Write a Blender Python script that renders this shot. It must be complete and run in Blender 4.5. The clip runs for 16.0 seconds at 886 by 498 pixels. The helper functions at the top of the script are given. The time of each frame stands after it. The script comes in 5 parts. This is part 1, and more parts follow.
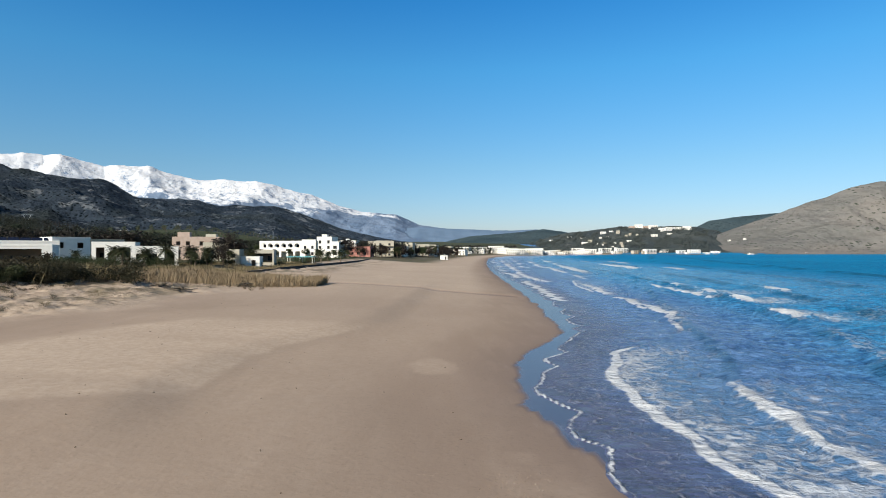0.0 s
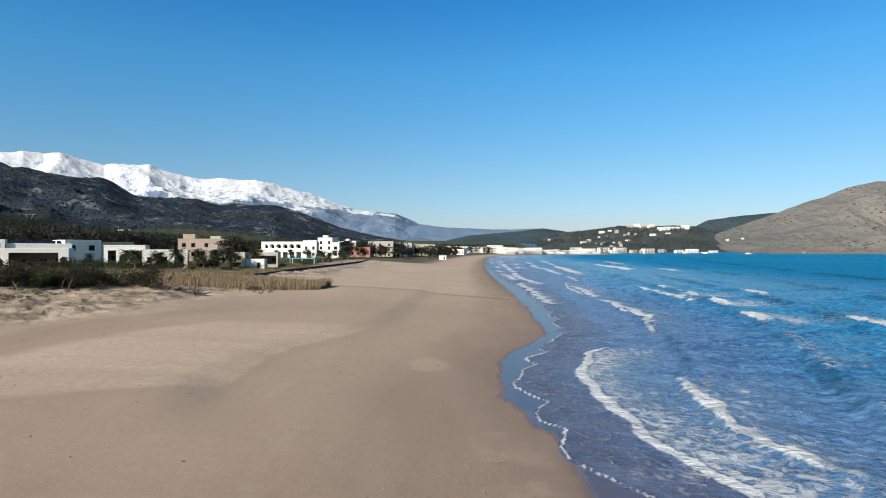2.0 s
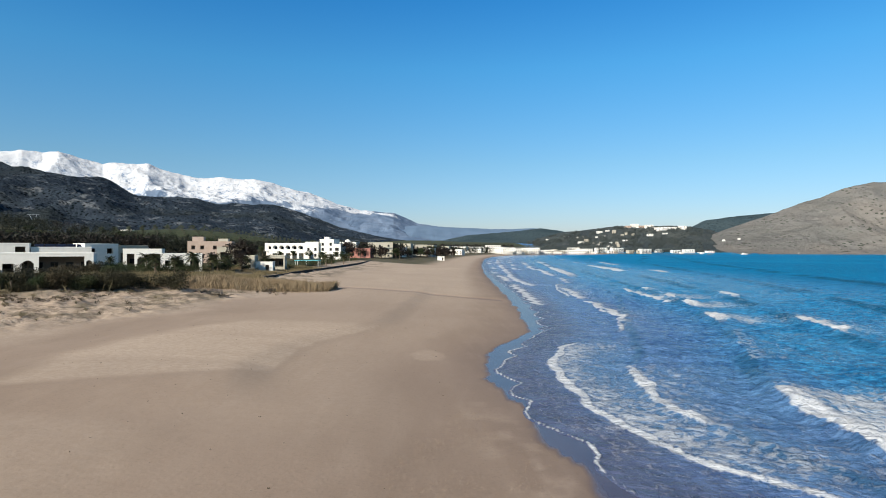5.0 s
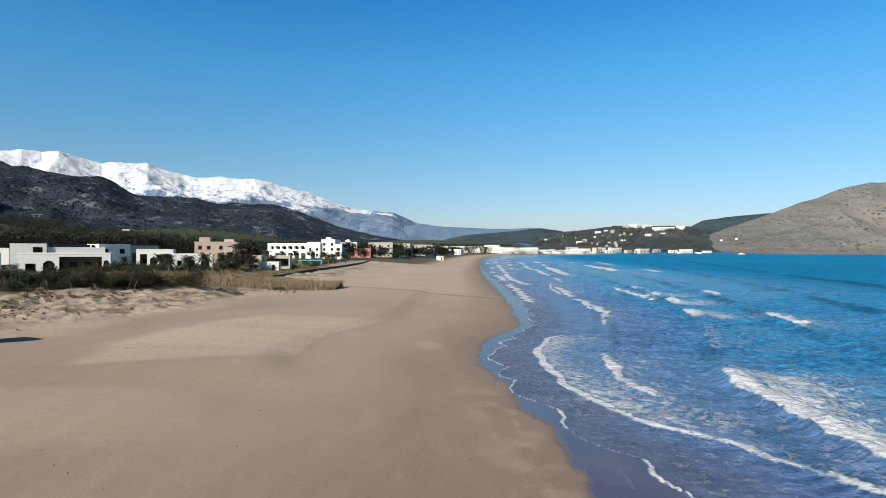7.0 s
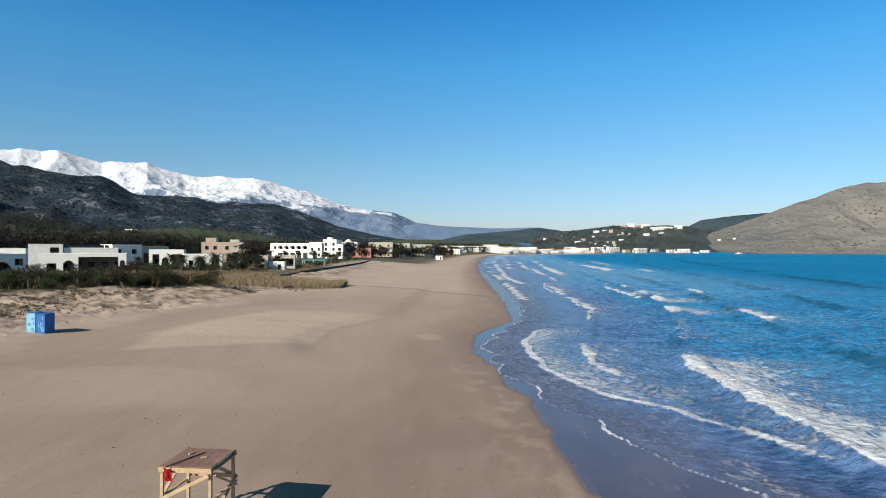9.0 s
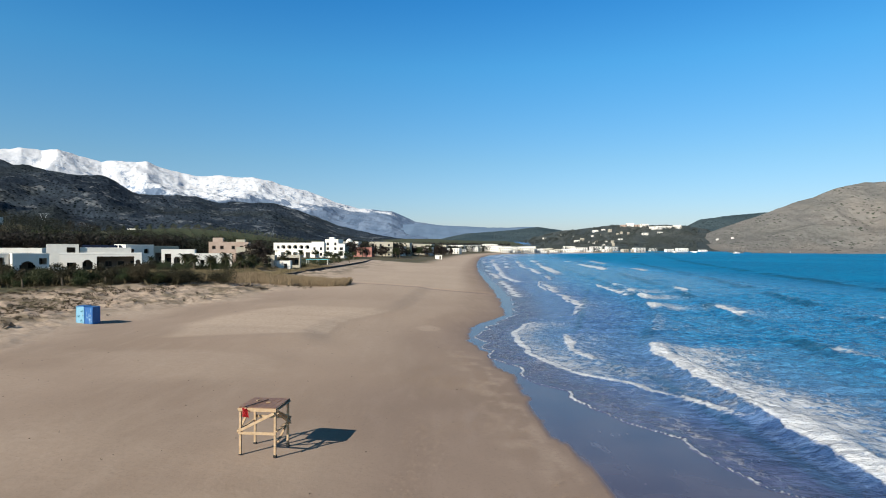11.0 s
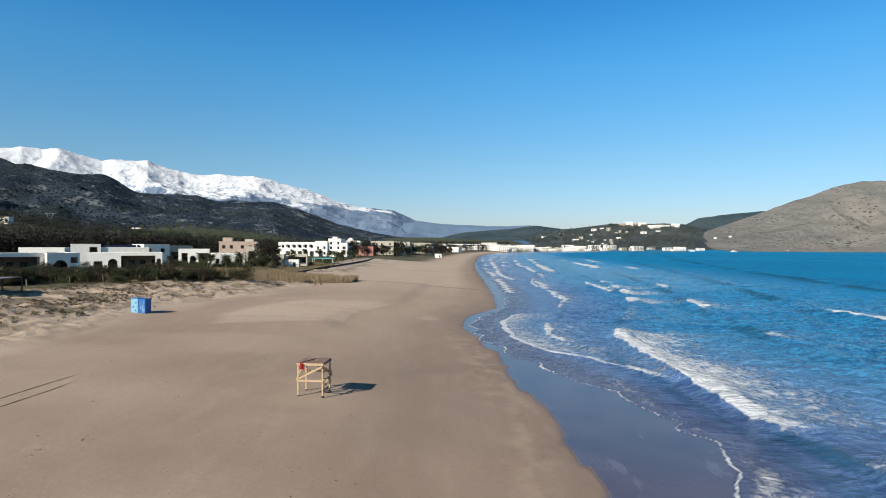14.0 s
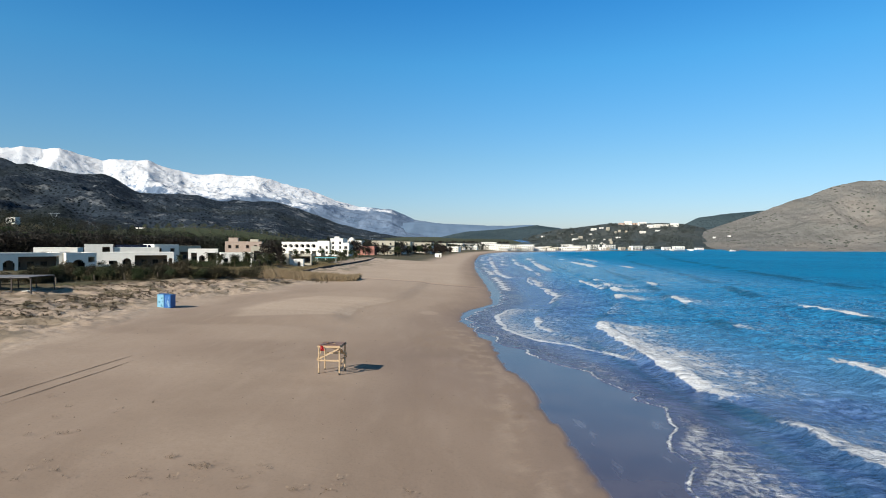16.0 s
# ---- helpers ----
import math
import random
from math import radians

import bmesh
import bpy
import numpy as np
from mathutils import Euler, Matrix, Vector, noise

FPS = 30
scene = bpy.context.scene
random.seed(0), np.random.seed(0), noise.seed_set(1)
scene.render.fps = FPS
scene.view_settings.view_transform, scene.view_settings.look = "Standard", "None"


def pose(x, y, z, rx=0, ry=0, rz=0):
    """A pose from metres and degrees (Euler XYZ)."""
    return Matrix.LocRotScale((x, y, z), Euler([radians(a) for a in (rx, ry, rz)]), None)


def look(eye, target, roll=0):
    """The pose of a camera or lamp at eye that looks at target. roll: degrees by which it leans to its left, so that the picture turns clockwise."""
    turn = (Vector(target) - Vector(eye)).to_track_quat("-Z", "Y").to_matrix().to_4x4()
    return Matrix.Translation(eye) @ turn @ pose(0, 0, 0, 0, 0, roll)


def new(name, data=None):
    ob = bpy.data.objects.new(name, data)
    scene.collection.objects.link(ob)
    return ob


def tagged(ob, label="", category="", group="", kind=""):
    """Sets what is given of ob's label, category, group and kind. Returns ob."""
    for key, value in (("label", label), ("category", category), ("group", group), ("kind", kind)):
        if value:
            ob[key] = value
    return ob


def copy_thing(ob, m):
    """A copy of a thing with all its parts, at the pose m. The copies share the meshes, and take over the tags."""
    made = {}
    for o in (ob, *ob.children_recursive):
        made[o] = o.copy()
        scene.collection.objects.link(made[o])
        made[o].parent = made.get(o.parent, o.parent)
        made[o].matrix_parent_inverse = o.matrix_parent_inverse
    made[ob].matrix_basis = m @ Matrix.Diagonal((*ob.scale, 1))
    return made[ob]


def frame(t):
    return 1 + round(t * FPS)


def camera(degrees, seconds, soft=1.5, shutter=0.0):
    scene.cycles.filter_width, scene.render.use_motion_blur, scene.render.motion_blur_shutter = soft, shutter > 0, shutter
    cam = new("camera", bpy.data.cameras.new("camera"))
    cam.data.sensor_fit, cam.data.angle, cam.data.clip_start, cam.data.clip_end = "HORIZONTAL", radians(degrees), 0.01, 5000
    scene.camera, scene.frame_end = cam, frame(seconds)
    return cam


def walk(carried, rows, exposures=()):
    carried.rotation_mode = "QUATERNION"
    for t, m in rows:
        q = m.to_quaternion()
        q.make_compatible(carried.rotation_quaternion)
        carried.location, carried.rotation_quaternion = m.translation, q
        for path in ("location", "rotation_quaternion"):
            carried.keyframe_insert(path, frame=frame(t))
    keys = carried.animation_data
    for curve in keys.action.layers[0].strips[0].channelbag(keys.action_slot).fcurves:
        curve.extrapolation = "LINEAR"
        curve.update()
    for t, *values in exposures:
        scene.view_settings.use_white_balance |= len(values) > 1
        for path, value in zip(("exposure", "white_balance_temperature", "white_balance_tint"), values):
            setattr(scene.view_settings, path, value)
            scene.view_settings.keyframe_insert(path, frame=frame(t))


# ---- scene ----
cam = camera(73.3, 16.0, soft=1.0)
# seconds, x, y, z, turn to the left, look up, roll
PATH = [
    (0.0, -0.212, 0.683, 6.768, -1.03, 0.26, -0.07),
    (0.5, -0.096, -0.717, 6.982, -1.04, 0.22, -0.05),
    (1.0, -0.015, -2.071, 7.236, -1.06, 0.19, -0.03),
    (1.5, 0.038, -3.409, 7.503, -1.07, 0.16, -0.01),
    (2.0, 0.068, -4.755, 7.765, -1.09, 0.14, 0.01),
    (2.5, 0.080, -6.126, 8.008, -1.11, 0.13, 0.03),
    (3.0, 0.078, -7.532, 8.225, -1.14, 0.11, 0.04),
    (3.5, 0.067, -8.979, 8.411, -1.16, 0.10, 0.06),
    (4.0, 0.048, -10.471, 8.567, -1.19, 0.09, 0.08),
    (4.5, 0.024, -12.008, 8.694, -1.21, 0.08, 0.09),
    (5.0, -0.003, -13.586, 8.796, -1.24, 0.08, 0.10),
    (5.5, -0.030, -15.201, 8.878, -1.26, 0.07, 0.12),
    (6.0, -0.058, -16.849, 8.944, -1.29, 0.06, 0.13),
    (6.5, -0.085, -18.525, 8.999, -1.31, 0.05, 0.14),
    (7.0, -0.110, -20.222, 9.070, -1.33, 0.04, 0.15),
    (7.5, -0.134, -21.935, 9.143, -1.35, 0.03, 0.16),
    (8.0, -0.156, -23.660, 9.218, -1.37, 0.01, 0.17),
    (8.5, -0.176, -25.394, 9.298, -1.39, -0.00, 0.17),
    (9.0, -0.196, -27.132, 9.361, -1.41, -0.02, 0.18),
    (9.5, -0.214, -28.941, 9.408, -1.42, -0.04, 0.18),
    (10.0, -0.231, -30.754, 9.459, -1.43, -0.06, 0.19),
    (10.5, -0.248, -32.567, 9.513, -1.44, -0.08, 0.19),
    (11.0, -0.265, -34.383, 9.570, -1.45, -0.10, 0.20),
    (11.5, -0.281, -36.200, 9.643, -1.46, -0.12, 0.20),
    (12.0, -0.298, -38.020, 9.710, -1.46, -0.15, 0.20),
    (12.5, -0.314, -39.842, 9.767, -1.47, -0.17, 0.20),
    (13.0, -0.330, -41.613, 9.813, -1.47, -0.19, 0.20),
    (13.5, -0.345, -43.383, 9.845, -1.47, -0.22, 0.19),
    (14.0, -0.357, -45.146, 9.866, -1.47, -0.24, 0.19),
    (14.5, -0.366, -46.894, 9.880, -1.47, -0.26, 0.19),
    (15.0, -0.369, -48.615, 9.894, -1.46, -0.27, 0.18),
    (15.5, -0.364, -50.291, 9.922, -1.46, -0.28, 0.18),
    (16.0, -0.349, -51.901, 9.982, -1.46, -0.29, 0.17),
]
walk(cam, [(t, pose(x, y, z, 0, 0, turn) @ pose(0, 0, 0, 90 + up, 0, 0) @ pose(0, 0, 0, 0, 0, roll))
           for t, x, y, z, turn, up, roll in PATH])

# ---- world and sun ----
SUN_FROM = Vector((-0.67, -0.74, 0.0)).normalized()
SUN_UP = radians(30.5)
world = bpy.data.worlds.new("sky")
scene.world = world
world.use_nodes = True
wn, wl = world.node_tree.nodes, world.node_tree.links
sky = wn.new("ShaderNodeTexSky")
sky.sky_type, sky.sun_disc = "NISHITA", False
sky.sun_elevation, sky.sun_rotation = SUN_UP, math.atan2(SUN_FROM.x, SUN_FROM.y)
sky.altitude, sky.air_density, sky.dust_density, sky.ozone_density = 0, 1.0, 0.6, 5.0
# pale near the horizon, deep blue above, dimmed towards the zenith to deepen shadows
tint = wn.new("ShaderNodeMix")
tint.data_type, tint.blend_type = "RGBA", "MULTIPLY"
tint.inputs[0].default_value = 1.0
aloft = wn.new("ShaderNodeSeparateXYZ")
wl.new(wn.new("ShaderNodeTexCoord").outputs["Generated"], aloft.inputs[0])
hue = wn.new("ShaderNodeValToRGB")
stops = hue.color_ramp.elements
for at, c in ((0.03, (0.68, 0.67, 0.74)), (0.14, (0.56, 0.735, 0.755)), (0.29, (0.34, 0.84, 0.95)), (0.39, (0.19, 0.745, 0.99)), (0.62, (0.16, 0.31, 0.37)), (0.95, (0.14, 0.17, 0.17))):
    stop = stops[0] if at == 0.03 else stops.new(at)
    stop.position, stop.color = at, (*c, 1)
stops[-1].color = (0.14, 0.17, 0.17, 1)
wl.new(aloft.outputs[2], hue.inputs[0])
wl.new(hue.outputs[0], tint.inputs[7])
wl.new(sky.outputs[0], tint.inputs[6])
wl.new(tint.outputs[2], wn["Background"].inputs[0])
wn["Background"].inputs[1].default_value = 0.115
sun = new("sun", bpy.data.lights.new("sun", "SUN"))
sun.data.energy, sun.data.angle, sun.data.color = 5.0, radians(0.5), (1.0, 0.92, 0.80)
sun.matrix_world = look((0, 0, 0), -(SUN_FROM * math.cos(SUN_UP) + Vector((0, 0, math.sin(SUN_UP)))))
scene.view_settings.exposure = 0.5

# ---- small tools ----
def lattice(ix, iy, seed):
    v = np.sin(ix * 127.1 + iy * 311.7 + seed * 74.7) * 43758.5453
    return v - np.floor(v)


def soft_noise(x, y, seed=0):
    x, y = np.asarray(x, float), np.asarray(y, float)
    ix, iy = np.floor(x), np.floor(y)
    fx, fy = x - ix, y - iy
    fx, fy = fx * fx * (3 - 2 * fx), fy * fy * (3 - 2 * fy)
    a, b = lattice(ix, iy, seed), lattice(ix + 1, iy, seed)
    c, d = lattice(ix, iy + 1, seed), lattice(ix + 1, iy + 1, seed)
    return (a * (1 - fx) + b * fx) * (1 - fy) + (c * (1 - fx) + d * fx) * fy


def fbm(x, y, octaves=4, seed=0, ridged=False):
    total, amp, norm = 0.0, 1.0, 0.0
    for i in range(octaves):
        n = soft_noise(x * 2 ** i + 17.3 * i, y * 2 ** i - 9.1 * i, seed + i)
        total = total + amp * ((1 - np.abs(2 * n - 1)) if ridged else n)
        norm, amp = norm + amp, amp * 0.5
    return total / norm


def step(a, b, v):
    t = np.clip((v - a) / (b - a), 0, 1)
    return t * t * (3 - 2 * t)


def axis(start, fine_from, fine_to, end, fine, growth):
    """Grid lines: even between fine_from and fine_to, wider and wider outside."""
    mid = list(np.arange(fine_from, fine_to, fine))
    up, gap = [fine_to], fine
    while up[-1] < end:
        gap *= growth
        up.append(min(up[-1] + gap, end))
    down, gap = [], fine
    at = fine_from
    while at > start:
        gap *= growth
        at = max(at - gap, start)
        down.append(at)
    return np.array(down[::-1] + mid + up)


def sheet(name, X, Y, Z, material, attributes=None, smooth=True):
    """A grid mesh from three 2D arrays, with named values on its points."""
    n, m = X.shape
    co = np.stack([X, Y, Z], -1).reshape(-1, 3)
    i = np.arange(n * m).reshape(n, m)
    quads = np.stack([i[:-1, :-1], i[1:, :-1], i[1:, 1:], i[:-1, 1:]], -1).reshape(-1, 4)
    a, b, c = co[quads[0, 0]], co[quads[0, 1]], co[quads[0, 2]]
    if np.cross(b - a, c - a)[2] < 0:
        quads = quads[:, ::-1]
    me = raw_mesh(name, co, quads, material, smooth)
    for key, value in (attributes or {}).items():
        me.attributes.new(key, "FLOAT", "POINT").data.foreach_set("value", np.asarray(value, np.float32).ravel())
    return new(name, me)


def raw_mesh(name, co, faces, material, smooth=False):
    """A mesh from point and face arrays whose faces all have the same number of corners."""
    co, faces = np.asarray(co, np.float32), np.asarray(faces, np.int32)
    me = bpy.data.meshes.new(name)
    k = faces.shape[1]
    me.vertices.add(len(co))
    me.vertices.foreach_set("co", co.ravel())
    me.loops.add(faces.size)
    me.loops.foreach_set("vertex_index", np.ascontiguousarray(faces).ravel())
    me.polygons.add(len(faces))
    me.polygons.foreach_set("loop_start", np.arange(0, faces.size, k, dtype=np.int32))
    me.polygons.foreach_set("loop_total", np.full(len(faces), k, np.int32))
    me.polygons.foreach_set("use_smooth", np.full(len(faces), smooth, bool))
    me.update()
    me.validate()
    if material:
        me.materials.append(material)
    return me


def part(name, bm, material, parent=None, label=""):
    me = bpy.data.meshes.new(name)
    bm.to_mesh(me)
    bm.free()
    me.materials.append(material)
    ob = new(name, me)
    ob.parent = parent
    return tagged(ob, label)


def thing(name, m, label, category, group="", kind=""):
    ob = new(name)
    ob.matrix_world = m
    return tagged(ob, label, category, group, kind)


def box(bm, x0, x1, y0, y1, z0, z1, bevel=0.0):
    made = bmesh.ops.create_cube(bm, size=1)["verts"]
    for v in made:
        v.co = Vector(((x0 + x1) / 2 + v.co.x * (x1 - x0), (y0 + y1) / 2 + v.co.y * (y1 - y0), (z0 + z1) / 2 + v.co.z * (z1 - z0)))
    if bevel:
        edges = list({e for v in made for e in v.link_edges})
        bmesh.ops.bevel(bm, geom=edges, offset=bevel, segments=1, affect="EDGES")
    return bm


def beam(bm, a, b, w, h, bevel=0.006):
    """A squared timber from a to b."""
    a, b = Vector(a), Vector(b)
    way = b - a
    turn = way.to_track_quat("Z", "Y").to_matrix().to_4x4()
    fresh = bmesh.new()
    box(fresh, -w / 2, w / 2, -h / 2, h / 2, 0, way.length, bevel)
    fresh.transform(Matrix.Translation(a) @ turn)
    tmp = bpy.data.meshes.new("tmp")
    fresh.to_mesh(tmp)
    fresh.free()
    bm.from_mesh(tmp)
    bpy.data.meshes.remove(tmp)
    return bm


def tube(bm, points, radii, sides=7):
    """A tapering round limb along points."""
    rings = []
    for i, p in enumerate(points):
        p = Vector(p)
        way = Vector(points[min(i + 1, len(points) - 1)]) - Vector(points[max(i - 1, 0)])
        q = way.to_track_quat("Z", "Y")
        rings.append([bm.verts.new(p + q @ Vector((math.cos(a) * radii[i], math.sin(a) * radii[i], 0)))
                      for a in (2 * math.pi * k / sides for k in range(sides))])
    for r, s in zip(rings, rings[1:]):
        for k in range(sides):
            bm.faces.new((r[k], r[(k + 1) % sides], s[(k + 1) % sides], s[k]))
    bm.faces.new(rings[0][::-1])
    bm.faces.new(rings[-1])
    return bm


# ---- materials ----
class Mat:
    """A node material with a Principled shader and short ways to add to it."""

    def __init__(self, name, rough=0.7, metal=0.0, spec=0.5):
        self.m = bpy.data.materials.new(name)
        self.m.use_nodes = True
        self.n, self.l = self.m.node_tree.nodes, self.m.node_tree.links
        self.b = self.n["Principled BSDF"]
        self.b.inputs["Roughness"].default_value = rough
        self.b.inputs["Metallic"].default_value = metal
        self.b.inputs["Specular IOR Level"].default_value = spec
        self.place = self.n.new("ShaderNodeNewGeometry").outputs["Position"]

    def plug(self, value, socket):
        if hasattr(value, "is_output"):
            self.l.new(value, socket)
        elif isinstance(value, tuple) and len(value) == 3:
            socket.default_value = (*value, 1)
        else:
            socket.default_value = value

    def noise(self, scale, detail=4, rough=0.55, stretch=None, local=False):
        t = self.n.new("ShaderNodeTexNoise")
        t.inputs["Scale"].default_value, t.inputs["Detail"].default_value, t.inputs["Roughness"].default_value = scale, detail, rough
        self.l.new(self.stretched(stretch, local), t.inputs["Vector"])
        return t.outputs["Fac"]

    def stretched(self, stretch, local=False):
        src = self.n.new("ShaderNodeTexCoord").outputs["Object"] if local else self.place
        if stretch is None:
            return src
        mp = self.n.new("ShaderNodeMapping")
        mp.inputs["Scale"].default_value = stretch
        self.l.new(src, mp.inputs["Vector"])
        return mp.outputs[0]

    def cells(self, scale, stretch=None, feature="F1"):
        t = self.n.new("ShaderNodeTexVoronoi")
        t.feature = feature
        t.inputs["Scale"].default_value = scale
        self.l.new(self.stretched(stretch), t.inputs["Vector"])
        return t.outputs["Distance"]

    def value(self, name):
        a = self.n.new("ShaderNodeAttribute")
        a.attribute_name = name
        return a.outputs["Fac"]

    def random(self):
        return self.n.new("ShaderNodeObjectInfo").outputs["Random"]

    def island(self):
        return self.n.new("ShaderNodeNewGeometry").outputs["Random Per Island"]

    def height(self):
        s = self.n.new("ShaderNodeSeparateXYZ")
        self.l.new(self.place, s.inputs[0])
        return s.outputs["Z"]

    def east(self):
        s = self.n.new("ShaderNodeSeparateXYZ")
        self.l.new(self.place, s.inputs[0])
        return s.outputs["X"]

    def warped(self, scale, amount):
        """Position pushed about by noise, so that cells lose their straight edges."""
        t = self.n.new("ShaderNodeTexNoise")
        t.inputs["Scale"].default_value = scale
        self.l.new(self.place, t.inputs["Vector"])
        v = self.n.new("ShaderNodeVectorMath")
        v.operation = "MULTIPLY_ADD"
        self.l.new(t.outputs["Color"], v.inputs[0])
        v.inputs[1].default_value = (amount, amount, 0)
        self.l.new(self.place, v.inputs[2])
        return v.outputs[0]

    def ramp(self, fac, a, b, low=0.0, high=1.0):
        r = self.n.new("ShaderNodeMapRange")
        r.interpolation_type = "SMOOTHSTEP"
        for key, v in (("From Min", a), ("From Max", b), ("To Min", low), ("To Max", high)):
            r.inputs[key].default_value = v
        self.plug(fac, r.inputs["Value"])
        return r.outputs[0]

    def mix(self, fac, a, b):
        x = self.n.new("ShaderNodeMix")
        x.data_type = "RGBA"
        self.plug(fac, x.inputs[0])
        self.plug(a, x.inputs[6])
        self.plug(b, x.inputs[7])
        return x.outputs[2]

    def math(self, op, a, b=0.0):
        x = self.n.new("ShaderNodeMath")
        x.operation = op
        self.plug(a, x.inputs[0])
        self.plug(b, x.inputs[1])
        return x.outputs[0]

    def color(self, value):
        self.plug(value, self.b.inputs["Base Color"])
        return self

    def rough(self, value):
        self.plug(value, self.b.inputs["Roughness"])
        return self

    def bump(self, height, strength=0.3, distance=0.05):
        x = self.n.new("ShaderNodeBump")
        x.inputs["Strength"].default_value, x.inputs["Distance"].default_value = strength, distance
        self.l.new(height, x.inputs["Height"])
        if self.b.inputs["Normal"].links:
            self.l.new(self.b.inputs["Normal"].links[0].from_socket, x.inputs["Normal"])
        self.l.new(x.outputs[0], self.b.inputs["Normal"])
        return self


def plain(name, a, b, scale=3.0, rough=0.75, bump=0.15, metal=0.0, local=False, spec=0.5):
    """Two tones mixed by grain at two scales."""
    m = Mat(name, rough, metal, spec)
    fac = m.math("ADD", m.math("MULTIPLY", m.noise(scale, 5, local=local), 0.6), m.math("MULTIPLY", m.noise(scale * 0.13, 3, local=local), 0.4))
    m.color(m.mix(m.ramp(fac, 0.32, 0.68), a, b))
    if bump:
        m.bump(m.noise(scale * 4, 4, local=local), bump, 0.02)
    return m.m


def foliage(name, a, b, c):
    m = Mat(name, 0.65, spec=0.25)
    tone = m.mix(m.island(), a, b)
    m.color(m.mix(m.ramp(m.random(), 0.3, 1.0, 0.0, 0.55), tone, c))
    return m.m


def sand_material():
    m = Mat("sand", 0.9, spec=0.3)
    wet, pale, soil, green = m.value("wet"), m.value("pale"), m.value("soil"), m.value("green")
    broad = m.noise(0.11, 4, stretch=(1.0, 0.45, 1))
    fine = m.noise(2.6, 5)
    streak = m.noise(0.35, 4, stretch=(2.2, 0.5, 1))
    damp = m.mix(m.ramp(broad, 0.3, 0.7), (0.255, 0.187, 0.137), (0.298, 0.221, 0.165))
    damp = m.mix(m.ramp(streak, 0.45, 0.75, 0, 0.5), damp, (0.328, 0.249, 0.189))
    dry = m.mix(m.ramp(fine, 0.3, 0.7), (0.395, 0.302, 0.224), (0.466, 0.367, 0.280))
    c = m.mix(pale, damp, dry)
    c = m.mix(m.ramp(m.noise(7.0, 5, 0.7), 0.5, 0.75, 0.0, 0.35), c, (0.148, 0.111, 0.074))
    speck = m.ramp(m.cells(1.3), 0.03, 0.07, 1.0, 0.0)
    speck = m.math("MULTIPLY", speck, m.ramp(m.noise(0.4, 3), 0.52, 0.66))
    c = m.mix(m.math("MULTIPLY", speck, 0.6), c, (0.0888, 0.0666, 0.0444))
    earth = m.mix(m.ramp(m.noise(0.25, 5), 0.35, 0.65), (0.118, 0.0925, 0.0555), (0.0629, 0.0629, 0.0296))
    c = m.mix(soil, c, earth)
    dune = m.value("dune")
    clump = m.math("MULTIPLY", m.ramp(m.noise(0.9, 7, 0.7, (0.8, 1.2, 1)), 0.50, 0.62), m.ramp(m.noise(0.16, 4), 0.38, 0.58))
    c = m.mix(m.math("MULTIPLY", m.math("MULTIPLY", clump, dune), 0.68), c, (0.118, 0.088, 0.054))
    c = m.mix(green, c, m.mix(m.ramp(m.noise(0.6, 5), 0.35, 0.65), (0.03, 0.040, 0.016), (0.056, 0.062, 0.026)))
    soaked = m.mix(m.ramp(m.noise(0.3, 4), 0.3, 0.7), (0.072, 0.048, 0.052), (0.100, 0.070, 0.070))
    residue = m.ramp(m.noise(0.45, 6, 0.66, (1.5, 0.45, 1)), 0.58, 0.68, 0.0, 0.5)
    soaked = m.mix(residue, soaked, (0.165, 0.150, 0.165))
    m.color(m.mix(wet, c, soaked))
    m.rough(m.ramp(wet, 0.25, 1.0, 0.92, 0.22))
    m.plug(m.ramp(wet, 0.3, 1.0, 0.25, 0.6), m.b.inputs["Specular IOR Level"])
    relief = m.math("ADD", m.math("MULTIPLY", m.noise(5.0, 5, 0.65), 0.5), m.noise(0.8, 5, 0.6))
    relief = m.math("MULTIPLY", relief, m.ramp(wet, 0.0, 0.8, 1.0, 0.05))
    m.bump(relief, 0.26, 0.08)
    m.bump(m.math("MULTIPLY", m.noise(1.4, 6, 0.68), dune), 0.9, 0.34)
    return m.m


